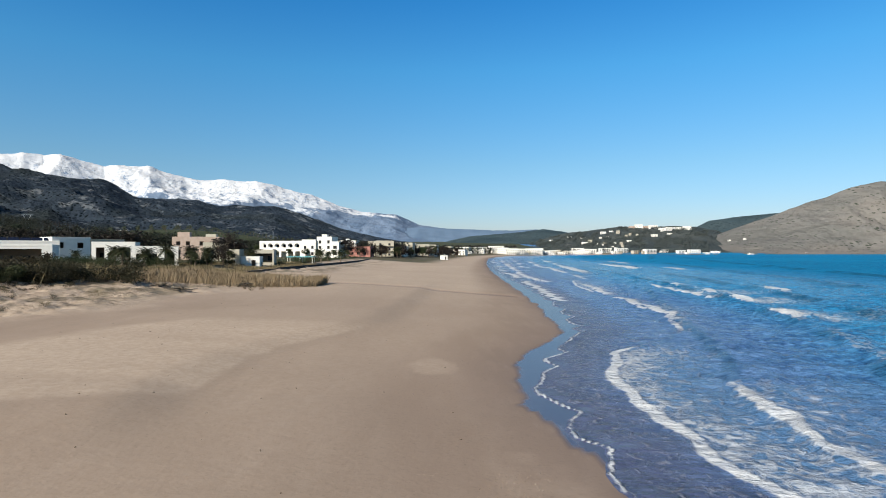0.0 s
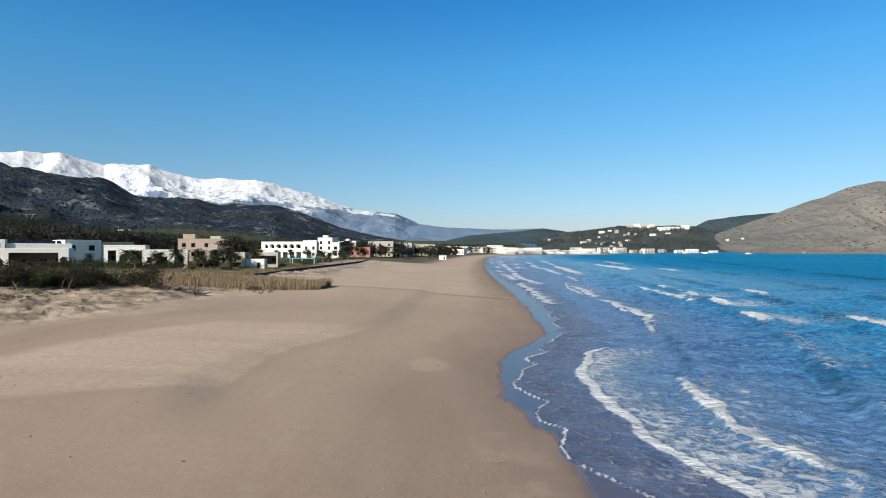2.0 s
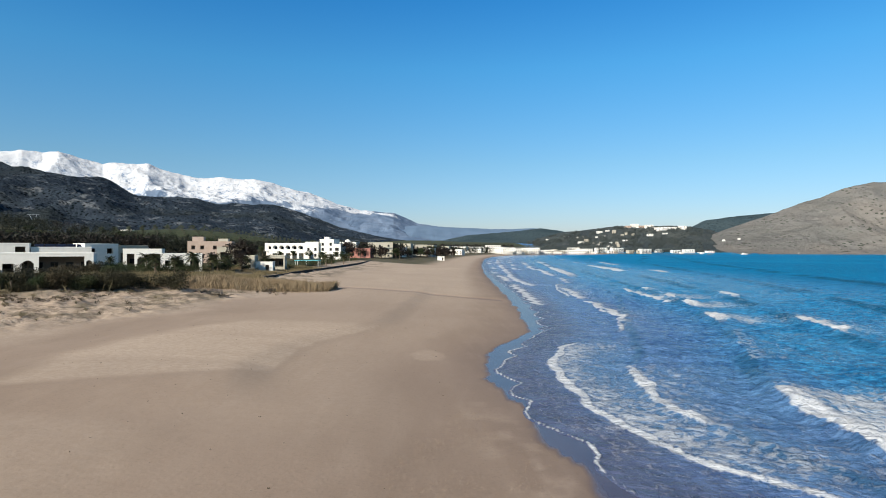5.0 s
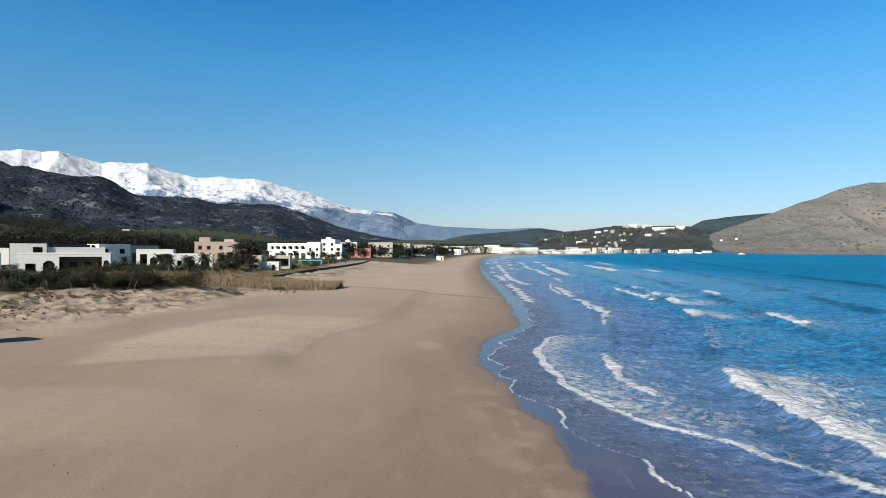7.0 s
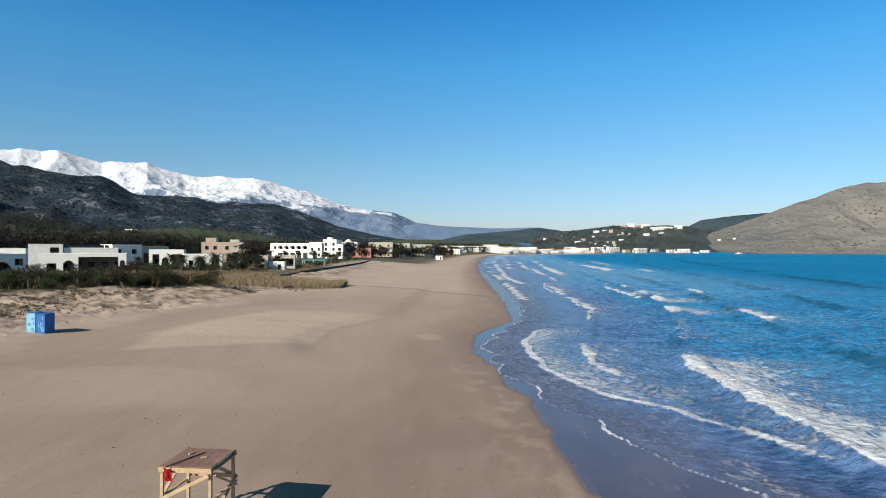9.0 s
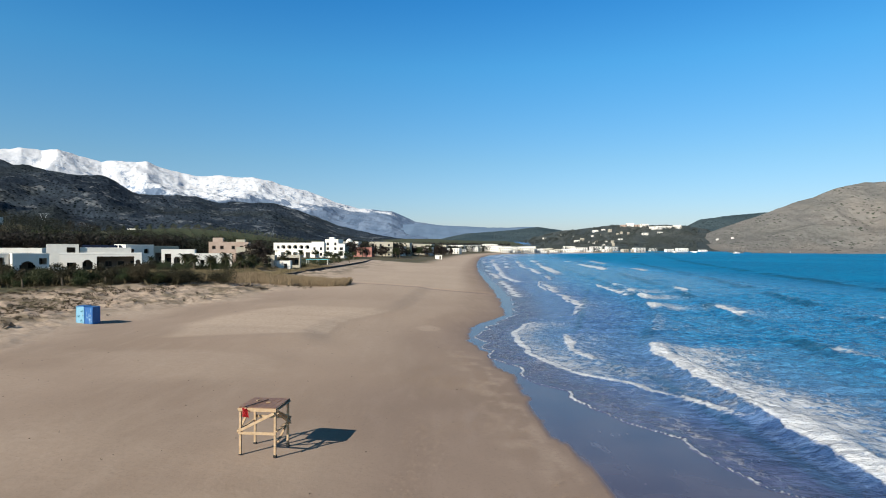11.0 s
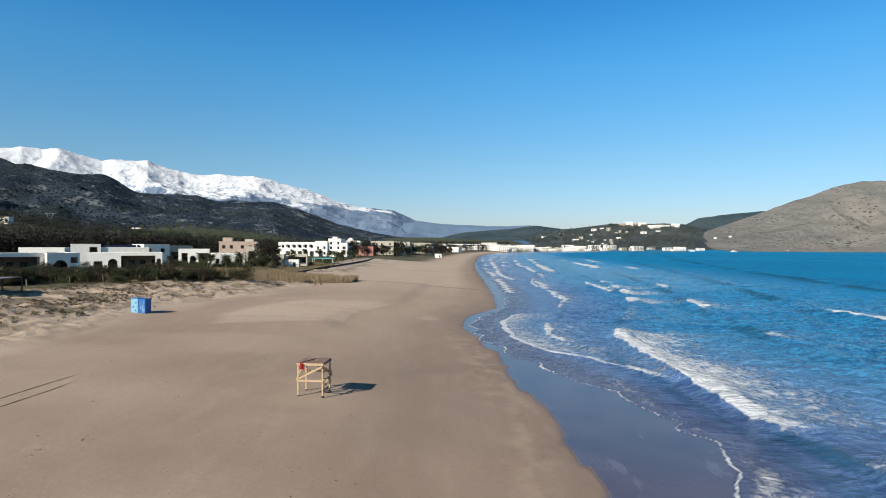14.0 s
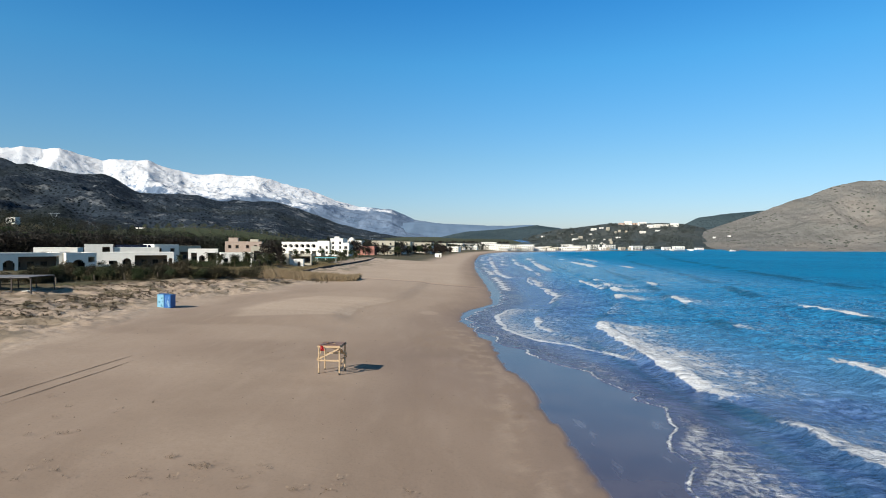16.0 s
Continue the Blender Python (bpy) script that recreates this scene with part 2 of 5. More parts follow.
def sea_material():
    m = Mat("sea_water", 0.12, spec=0.2)
    deep, foam, milky, thin = m.value("deep"), m.value("foam"), m.value("milky"), m.value("thin")
    # light and dark of small crests and troughs, mixed into the water colour
    wavelet_shading = m.math("ADD", m.math("MULTIPLY", m.noise(1.5, 5, 0.66, (0.75, 1.2, 1)), 0.65), m.math("MULTIPLY", m.noise(0.42, 4, 0.6, (0.6, 1.3, 1)), 0.35))
    shallow = m.mix(m.ramp(wavelet_shading, 0.43, 0.58), (0.040, 0.080, 0.194), (0.104, 0.176, 0.340))
    far = m.mix(m.ramp(wavelet_shading, 0.43, 0.58), (0.0, 0.084, 0.200), (0.010, 0.224, 0.432))
    far = m.mix(m.ramp(m.noise(0.02, 4, stretch=(0.6, 0.5, 1)), 0.4, 0.65, 0.0, 0.5), far, (0.004, 0.216, 0.425))
    body = m.mix(deep, shallow, far)
    body = m.mix(m.math("MULTIPLY", milky, 0.45), body, (0.12, 0.25, 0.39))
    body = m.mix(m.math("MULTIPLY", thin, 0.8), body, m.mix(m.ramp(m.noise(0.5, 4), 0.35, 0.65), (0.058, 0.060, 0.108), (0.088, 0.092, 0.155)))
    # unbroken wave faces are darkened in colour, where they mirror less sky
    body = m.mix(m.math("MULTIPLY", m.value("face_shade"), 0.75), body, (0.004, 0.046, 0.092))
    ripple = m.math("ADD", m.noise(1.7, 5, 0.62, (0.8, 1.15, 1)), m.math("MULTIPLY", m.noise(0.34, 3, 0.5, (0.7, 1.2, 1)), 2.0))
    m.place = m.warped(0.9, 0.9)
    m.place = m.warped(3.5, 0.22)
    net = m.math("SUBTRACT", 1.0, m.ramp(m.cells(1.6, (1.0, 0.8, 1), "DISTANCE_TO_EDGE"), 0.0, 0.26))
    fine = m.math("SUBTRACT", 1.0, m.ramp(m.cells(4.2, (1.0, 0.8, 1), "DISTANCE_TO_EDGE"), 0.0, 0.30))
    clot = m.ramp(m.noise(1.5, 6, 0.70, (1, 0.8, 1)), 0.30, 0.70)
    grain = m.math("ADD", m.math("MULTIPLY", clot, 0.62), m.math("ADD", m.math("MULTIPLY", net, 0.28), m.math("MULTIPLY", fine, 0.10)))
    cover = m.ramp(m.math("SUBTRACT", grain, m.math("SUBTRACT", 1.0, foam)), -0.16, 0.30)
    cover = m.math("MULTIPLY", cover, m.ramp(foam, 0.02, 0.2))
    shown = m.math("MULTIPLY", cover, m.ramp(foam, 0.25, 1.0, 0.32, 1.0))
    m.color(m.mix(shown, body, m.mix(clot, (0.42, 0.45, 0.50), (0.60, 0.61, 0.61))))
    m.rough(m.math("MAXIMUM", m.ramp(cover, 0.0, 0.6, 0.14, 0.85), m.ramp(deep, 0.78, 1.0, 0.14, 0.55)))
    m.plug(m.ramp(deep, 0.78, 1.0, 0.2, 0.04), m.b.inputs["Specular IOR Level"])
    m.bump(ripple, 0.9, 0.4)
    m.bump(cover, 0.6, 0.12)
    return m.m


def hill_material(name, dark, light, rock, bush, size, rock_from=0.62, red=None, cover=0.42, relief=22):
    """Scrub-covered slope: two tones, bare rock, and dark bushes of about `size` metres."""
    m = Mat(name, 0.95, spec=0.1)
    c = m.mix(m.ramp(m.noise(0.006, 6, 0.6), 0.35, 0.65), dark, light)
    c = m.mix(m.ramp(m.noise(0.02, 6, 0.68, (1, 1, 0.5)), rock_from, rock_from + 0.12), c, rock)
    if red:
        c = m.mix(m.ramp(m.noise(0.0035, 4), 0.5, 0.66, 0, 0.5), c, red)
    spots = m.ramp(m.cells(1.0 / size), 0.22, 0.40, 1.0, 0.0)
    spots = m.math("MULTIPLY", spots, m.ramp(m.noise(0.012, 6, 0.65), cover, cover + 0.14))
    c = m.mix(spots, c, bush)
    m.color(c)
    m.bump(m.noise(0.03, 8, 0.7), 1.0, relief)
    return m.m


def snow_material():
    m = Mat("snow_and_hazed_rock", 0.8, spec=0.2)
    line = m.math("ADD", m.height(), m.math("MULTIPLY", m.noise(0.006, 7, 0.7, (1, 1, 0.4)), 340))
    line = m.math("ADD", line, m.math("MULTIPLY", m.east(), 0.05))
    line = m.math("ADD", line, m.math("MULTIPLY", m.noise(0.03, 8, 0.75, (1, 1, 0.35)), 150))
    snow = m.ramp(line, 480, 508)
    ribs = m.ramp(m.noise(0.016, 9, 0.78, (1.4, 1.4, 0.4)), 0.52, 0.60)
    thin = m.math("MULTIPLY", ribs, m.ramp(line, 560, 690, 1.0, 0.0))
    thin = m.math("MAXIMUM", thin, m.math("MULTIPLY", m.ramp(m.noise(0.035, 8, 0.75, (1.5, 1.5, 0.35)), 0.57, 0.65), 0.35))
    # rock and ribs are coloured blue to hold the haze of distance
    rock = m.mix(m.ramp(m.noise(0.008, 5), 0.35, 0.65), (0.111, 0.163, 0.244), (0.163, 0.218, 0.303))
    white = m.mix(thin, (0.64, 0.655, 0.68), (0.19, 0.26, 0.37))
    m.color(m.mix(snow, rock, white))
    m.bump(m.noise(0.010, 9, 0.66), 0.55, 30)
    return m.m


SAND, SEA = sand_material(), sea_material()
SNOW = snow_material()
# aerial haze is put into the scrub's blue-grey tones
DARK_HILL = hill_material("hazed_dark_scrub_slope", (0.022, 0.033, 0.049), (0.051, 0.069, 0.092), (0.21, 0.225, 0.235), (0.0035, 0.007, 0.009), 10, 0.545, (0.040, 0.046, 0.034), 0.33, 34)
HEADLAND = hill_material("grey_headland_slope", (0.153, 0.150, 0.138), (0.19, 0.183, 0.170), (0.25, 0.236, 0.215), (0.05, 0.06, 0.045), 13, 0.60, (0.25, 0.22, 0.19), 0.46, 12)
# blue added to the woodland colour imitates distance haze
LOW_HILL = hill_material("haze_blue_wooded_slope", (0.042, 0.068, 0.080), (0.068, 0.098, 0.108), (0.11, 0.12, 0.12), (0.025, 0.042, 0.05), 14, 0.62)
# slope paled and blued, so the haze sits in its base colour
TOWN_HILL = hill_material("hazed_wooded_hill_slope", (0.0555, 0.0703, 0.074), (0.104, 0.115, 0.107), (0.163, 0.159, 0.148), (0.0259, 0.037, 0.0355), 14, 0.60)
# base colour is that of the haze over the far range
BLUE_HILL = plain("haze_blue_far_slope", (0.0888, 0.148, 0.229), (0.118, 0.181, 0.266), 0.01, 0.95, 0)
WHITE_WALL = plain("white_render", (0.71, 0.685, 0.625), (0.80, 0.77, 0.70), 0.9, 0.85, 0.1)
CREAM_WALL = plain("cream_render", (0.407, 0.37, 0.289), (0.459, 0.422, 0.337), 0.9, 0.85, 0.1)
PINK_WALL = plain("salmon_render", (0.36, 0.27, 0.215), (0.43, 0.335, 0.275), 0.9, 0.85, 0.1)
RED_WALL = plain("red_render", (0.33, 0.13, 0.10), (0.38, 0.18, 0.14), 0.9, 0.85, 0.1)
# dark brown stands in for the shade inside the verandahs
VERANDAH_SHADE = plain("verandah_shade_render", (0.118, 0.0888, 0.0666), (0.163, 0.126, 0.0962), 0.9, 0.85, 0.1)
ROOF_FLAT = plain("flat_roof_screed", (0.311, 0.296, 0.274), (0.385, 0.37, 0.34), 0.8, 0.9, 0.1)
DARK_GLASS = plain("dark_window_glass", (0.0111, 0.0133, 0.0148), (0.0222, 0.0252, 0.0281), 2, 0.08, 0)
FRAME_DARK = plain("dark_frame_paint", (0.037, 0.0259, 0.0222), (0.0592, 0.0407, 0.0296), 4, 0.6, 0.1)
PANEL_BLUE = plain("solar_panel_glass", (0.00888, 0.0133, 0.0296), (0.0148, 0.0222, 0.0444), 2, 0.15, 0)
TIMBER = plain("sun_bleached_timber", (0.34, 0.232, 0.130), (0.45, 0.325, 0.198), 9, 0.7, 0.3, local=True)
TIMBER_TOP = plain("weathered_plywood", (0.17, 0.088, 0.052), (0.26, 0.155, 0.096), 5, 0.5, 0.2, local=True)
RED_CLOTH = plain("red_flag_cloth", (0.407, 0.00888, 0.0111), (0.518, 0.0222, 0.0222), 6, 0.7, 0.2, local=True)
BLUE_PAINT = plain("blue_paint", (0.010, 0.088, 0.290), (0.016, 0.122, 0.345), 3, 0.5, 0.1, local=True)
PALE_BLUE = plain("faded_pale_blue_paint", (0.118, 0.311, 0.459), (0.192, 0.385, 0.518), 2, 0.55, 0.1, local=True)


def patched(name, a, b, low, high, stretch):
    """Paint a with ragged patches of b."""
    m = Mat(name, 0.55)
    m.color(m.mix(m.ramp(m.noise(2.2, 5, 0.6, stretch, True), low, high), a, b))
    return m.m


PEELING = patched("peeling_blue_paint", (0.012, 0.098, 0.305), (0.252, 0.407, 0.503), 0.57, 0.62, (3.5, 1, 0.5))
SMEARED = patched("smeared_pale_blue_paint", (0.178, 0.37, 0.488), (0.0222, 0.118, 0.178), 0.56, 0.62, (1.2, 1, 1.2))
PARASOL_BLUE = plain("turquoise_paint", (0.074, 0.311, 0.355), (0.104, 0.37, 0.407), 2, 0.5, 0.1)
BARK = plain("bark", (0.074, 0.0518, 0.0333), (0.126, 0.0925, 0.0629), 6, 0.9, 0.5, local=True)
PALM_BARK = plain("palm_bark", (0.111, 0.0814, 0.0555), (0.163, 0.126, 0.0888), 9, 0.9, 0.6, local=True)
TRACK = plain("damp_pressed_sand", (0.085, 0.058, 0.036), (0.15, 0.105, 0.068), 3, 0.9, 0.1)
DRIFT = plain("driftwood", (0.0666, 0.0518, 0.037), (0.163, 0.133, 0.0962), 5, 0.9, 0.4)
DARK_STONE = plain("dark_wet_stone", (0.012, 0.011, 0.010), (0.028, 0.025, 0.022), 2, 0.9, 0.4)
CANVAS = plain("grey_canvas", (0.120, 0.120, 0.130), (0.175, 0.175, 0.185), 2, 0.8, 0.15)
METAL = plain("galvanised_steel", (0.311, 0.326, 0.34), (0.385, 0.4, 0.414), 2, 0.4, 0.05, 0.8)
LEAF_DARK = foliage("evergreen_leaves", (0.0163, 0.0281, 0.00888), (0.037, 0.0518, 0.0163), (0.0444, 0.0407, 0.0148))
LEAF_WOOD = foliage("woodland_leaves", (0.0064, 0.0096, 0.0050), (0.0145, 0.0185, 0.0085), (0.026, 0.021, 0.0110))
LEAF_OLIVE = foliage("olive_leaves", (0.0407, 0.0533, 0.0296), (0.0666, 0.0777, 0.0444), (0.037, 0.0518, 0.0222))
LEAF_BROWN = foliage("winter_twigs", (0.0095, 0.0070, 0.0050), (0.019, 0.0138, 0.0096), (0.020, 0.0112, 0.0075))
LEAF_PALM = foliage("palm_fronds", (0.020, 0.027, 0.0100), (0.040, 0.045, 0.0180), (0.050, 0.043, 0.0210))
SCRUB = foliage("scrub_leaves", (0.0155, 0.0155, 0.0064), (0.037, 0.0325, 0.0135), (0.052, 0.0355, 0.0168))
# leaves lightened and blued to carry the haze of the far shore
LEAF_FAR = foliage("hazed_far_leaves", (0.042, 0.054, 0.053), (0.070, 0.084, 0.080), (0.076, 0.078, 0.070))
FIELD = foliage("field_grass", (0.120, 0.098, 0.045), (0.205, 0.155, 0.085), (0.085, 0.092, 0.034))
REED = foliage("dry_reed", (0.235, 0.175, 0.105), (0.33, 0.255, 0.165), (0.19, 0.135, 0.075))
CLOD = foliage("pale_sand_clod", (0.25, 0.185, 0.13), (0.33, 0.255, 0.185), (0.19, 0.14, 0.095))
DRY_WEED = foliage("dry_weed", (0.0444, 0.0311, 0.0185), (0.0962, 0.0703, 0.0407), (0.0666, 0.0518, 0.0259))
GRASS = foliage("dune_grass", (0.098, 0.082, 0.038), (0.175, 0.138, 0.074), (0.0666, 0.0666, 0.0259))


# ---- the lie of the land ----
SHORE_Y = [-4800, -300, -60, -28, -5, 11, 20, 27, 33, 41, 50, 68, 88, 130, 200, 300, 430, 575, 750, 900, 1000, 1080, 1140]
SHORE_X = [60, 10, 7.2, 6.9, 6.5, 6.0, 4.6, 3.7, 4.2, 6.4, 10.5, 12.4, 14.0, 16.0, 19.5, 27, 39, 54, 80, 115, 150, 195, 260]
COAST_X = [-4800, 150, 240, 450, 660, 840, 1050, 1400, 2200, 4800]
COAST_Y = [1165, 1165, 1170, 1200, 1235, 1320, 1330, 1280, 900, 600]


def shore(y):
    """x of the waterline along the beach."""
    return np.interp(y, SHORE_Y, SHORE_X) + 0.5 * (soft_noise(y * 0.22, y * 0, 3) - 0.5) * step(200, 60, np.abs(y))


def inland(x, y):
    """Metres from the waterline to the land side."""
    east = np.where(y < 1140, shore(np.minimum(y, 1140)) - x, -1e4)
    west = y - np.interp(x, COAST_X, COAST_Y)
    return np.maximum(east, west)


def ground_height(x, y):
    x, y = np.asarray(x, float), np.asarray(y, float)
    d = inland(x, y)
    z = np.interp(d, [-400, -60, -14, 0, 14, 38, 60, 90, 200, 290, 450, 700, 1200], [-9, -3, -0.26, 0.0, 0.8, 1.95, 3.6, 4.2, 5.4, 9, 20, 32, 46])
    near = step(240, 120, np.abs(y))
    z = z + 15 * np.exp(-((x + 345) / 120) ** 2 - ((y - 400) / 110) ** 2) + 19 * np.exp(-((x + 235) / 120) ** 2 - ((y - 610) / 95) ** 2)
    berm = step(13.5, 17, d) * step(36, 24, d) * step(22, 30, y + 0.4 * d) * step(130, 90, y)
    z = z + 0.32 * berm
    lumps = step(36, 44, d + 5 * (fbm(x * 0.1, y * 0.1, 3, 5) - 0.5)) * step(75, 60, d) * near
    z = z + lumps * (0.65 * (fbm(x * 0.22, y * 0.22, 4, 11) - 0.42) + 0.55 * (fbm(x * 0.75, y * 0.75, 3, 23) - 0.45) + 0.34 * (fbm(x * 1.25, y * 1.05, 3, 25, True) - 0.55))
    z = z + step(3, 9, d) * near * (0.10 * (fbm(x * 0.12, y * 0.07, 3, 31) - 0.5) + 0.02 * (fbm(x * 1.4, y * 1.4, 2, 37) - 0.5))
    return z


def on_ground(x, y):
    return float(ground_height(np.array([x]), np.array([y]))[0])


GX = axis(-4800, -66, 20, 4800, 0.34, 1.06)
GY = axis(-4800, -42, 112, 4800, 0.34, 1.05)
SOUTH = np.array([-4800, -2000, -800, -300, -150, -90, -65, -50, -44.0])
GY = np.concatenate([SOUTH, GY[GY > -43]])
X, Y = np.meshgrid(GX, GY, indexing="ij")
D = inland(X, Y)
Z = ground_height(X, Y)
wander = 2.2 * (fbm(X * 0.15, Y * 0.06, 4, 41) - 0.5)
wet = step(0.3, -0.2, D + 1.5 * (fbm(X * 0.35, Y * 0.30, 4, 43) - 0.5))
brook = step(3.2, 1.2, np.abs(Y - 94 + 0.35 * X + 3 * (fbm(X * 0.12, Y * 0, 3, 83) - 0.5))) * step(-22, -14, X) * step(0, 2, D)
wet = np.maximum(wet, 0.42 * brook)
Z -= 0.2 * brook
wet = np.maximum(wet, 0.36 * step(3.4, 0.0, D + wander))
wet = np.maximum(wet, 0.14 * step(15, 2.0, D + wander * 2) * step(60, 20, Y))
wet = np.maximum(wet, 0.30 * step(5.5, 0.5, D + wander) * step(70, 50, Y))
wet = np.maximum(wet, 0.24 * step(15, 7, D + wander * 2) * step(11, 1, Y + 5 * (fbm(X * 0.12, Y * 0.2, 3, 48) - 0.5)) * step(-26, -10, Y))
tongue = step(14.3, 14.9, D + 1.4 * (fbm(X * 0.2, Y * 0.2, 3, 47) - 0.5)) * step(29.5, 27, D + 3 * (fbm(X * 0.1, Y * 0.1, 3, 45) - 0.5)) * step(21, 23, Y + 0.55 * (D - 15) - 3) * step(52, 44, Y)
pale = np.clip(0.84 * tongue * (0.7 + 0.5 * fbm(X * 0.1, Y * 0.5, 3, 49)), 0, 1)
pale = np.maximum(pale, step(34, 41, D + 8 * (fbm(X * 0.12, Y * 0.12, 4, 51) - 0.5)))
pale = np.maximum(pale, 0.5 * step(1.7, 0.8, np.hypot(X + 0.3, (Y - 34.5) * 0.6) + 0.8 * (fbm(X, Y, 2, 53) - 0.5)))
pale = np.maximum(pale, 0.95 * step(0.50, 0.64, fbm(X * 0.10, Y * 0.05, 4, 57)) * step(60, 110, Y) * step(500, 300, Y) * step(4, 10, D))
pale = np.maximum(pale, 0.55 * step(0.45, 0.7, fbm(X * 1.1, Y * 0.7, 5, 59)) * step(0.3, 0.9, D) * step(5, 1.5, D) * step(30, 10, Y))
pale = np.maximum(pale, 0.75 * step(38, 105, Y) * step(3, 9, D) * (0.75 + 0.5 * fbm(X * 0.06, Y * 0.12, 3, 56)))
pale = np.maximum(pale, 0.34 * step(0.40, 0.72, fbm(X * 0.07, Y * 0.10, 5, 58)) * step(7, 14, D))
pale = np.maximum(pale, (0.20 + 0.25 * fbm(X * 0.09, Y * 0.16, 4, 60)) * (1 - 0.7 * step(-9, -20, X)) * step(7, 20, Y) * step(75, 50, Y) * step(4.5, 9, D + wander))
soil = step(55, 64, D + 8 * (fbm(X * 0.1, Y * 0.1, 4, 61) - 0.5))
soil = np.maximum(soil, 0.6 * step(38, 44, D) * step(0.50, 0.62, fbm(X * 0.35, Y * 0.35, 4, 63)))
soil = np.where(Y > 280, np.maximum(soil, step(20, 34, D)), soil)
green = 0.6 * step(900, 500, Y) * step(0.45, 0.58, fbm(X * 0.012, Y * 0.012, 4, 67)) * step(90, 130, D) * 0.85
green = np.maximum(green, step(0.25, 0.5, np.exp(-((X + 235) / 120) ** 2 - ((Y - 610) / 95) ** 2)))
green = np.maximum(green, 0.85 * step(700, 900, Y) * step(60, 120, D))
soil = np.maximum(soil, 0.8 * step(92, 97, Y) * step(176, 168, Y) * step(1.5, -1.5, X - np.interp(Y, [93, 104, 112, 130, 154, 175], [-21, -31, -35.2, -34.2, -32.6, -31.6])))
lawn = step(-37, -39, X) * step(-62, -58, X) * step(160, 166, Y) * step(290, 284, Y)
green = np.maximum(green, lawn)
dune = step(37, 43, D + 7 * (fbm(X * 0.14, Y * 0.14, 4, 51) - 0.5)) * step(130, 100, Y)
ground = sheet("ground", X, Y, Z, SAND, {"wet": wet, "pale": pale, "soil": soil, "green": green, "dune": dune})
tagged(ground, "wide smooth tan sand beach with wet edge and scrubby land behind", "beach", kind="structure")

# ---- the sea: swash front, bores and breakers as real relief ----
SX = axis(-2, 3, 50, 4800, 0.17, 1.035)
SY = axis(-4800, -34, 84, 4800, 0.20, 1.03)
SY = np.concatenate([SOUTH, SY[SY > -43]])
X, Y = np.meshgrid(SX, SY, indexing="ij")
bed = ground_height(X, Y)
wig = 1.5 * (fbm(X * 0 + 3, Y * 0.085, 4, 71) - 0.5) + 0.7 * (fbm(X * 0.25, Y * 0.55, 3, 73) - 0.5)


def front(ys, xs, wiggle=1.0):
    """Metres seaward of a wave front that runs through the points."""
    return X - np.interp(Y, ys, xs) - wig * wiggle


def stretch_of(a, b, soft=3.0):
    """1 between y = a and y = b, fading out at both ends."""
    return step(a - soft, a + soft, Y + 2 * wig) * step(b + soft, b - soft, Y + 2 * wig)


def patchy(scale, seed, lo, hi):
    return step(lo, hi, fbm(X * scale, Y * scale, 4, seed))


def crest(d, height, face, back):
    return height * np.where(d < 0, np.exp(-(d / face) ** 2), np.exp(-(d / back) ** 2))


swash = front([-60, -31, -26, -21, -15, -9, -3, 3, 8, 15, 22, 30, 36, 42, 50, 58, 70, 100, 160, 250, 400, 575, 900, 1140],
              [10.5, 10.2, 10.6, 12.2, 13.4, 13.0, 11.2, 8.9, 7.4, 6.0, 5.4, 5.5, 6.6, 8.8, 12.0, 13.6, 15, 16.8, 19.5, 24, 36, 55, 116, 262], 1.0)
swash = swash + 1.1 * np.abs(np.sin(Y * 0.42 + 2.2 * soft_noise(Y * 0.2, Y * 0, 75))) - 0.7
bore = front([-60, -10, -4, 0, 3.5, 6.4, 10.5, 15, 20, 26, 33, 41, 46, 52, 61, 75, 95, 116, 137, 300, 575, 1140],
             [17.6, 17.2, 17.0, 16.6, 15.6, 14.2, 11.4, 9.8, 9.4, 9.2, 9.6, 12.6, 18.0, 21.5, 24.0, 25.0, 25.6, 27.5, 32, 46, 74, 285], 1.0)
inner = front([-60, 8, 14, 18, 22, 26, 30, 36, 50, 1140], [17, 16.4, 14.4, 13.2, 13.4, 14.0, 14.9, 18, 22, 330], 0.8)
breaker = front([-60, -27, -20, -12, -3, 7, 15, 22, 30, 42, 54, 83, 120, 200, 400, 1140],
                [19.2, 19.1, 19.0, 18.2, 18.1, 18.5, 19.6, 21.2, 24.4, 29.5, 34, 41.5, 47.5, 58, 84, 330], 1.0)
outer = front([-60, -11, -1, 13, 30, 46, 56, 75, 95, 160, 400, 1140], [31, 31.5, 33.2, 36, 39.5, 42.5, 45.5, 50.5, 55, 68, 110, 370], 1.6)
swell = front([-60, 0, 30, 45, 60, 100, 160, 400, 1140], [63, 62, 60, 60, 65, 76, 92, 150, 420], 2.2)
rest = front([-60, 0, 60, 160, 400, 1140], [84, 86, 96, 122, 190, 450], 3.0)

# how strongly each front is breaking along its length
g_bore = 0.95 * stretch_of(9, 42) + 0.75 * stretch_of(50, 74, 4) * patchy(0.12, 81, 0.38, 0.52) + 0.7 * stretch_of(98, 138, 6) + 0.55 * stretch_of(-1, 8, 2)
g_inner = 0.75 * stretch_of(15, 30, 2)
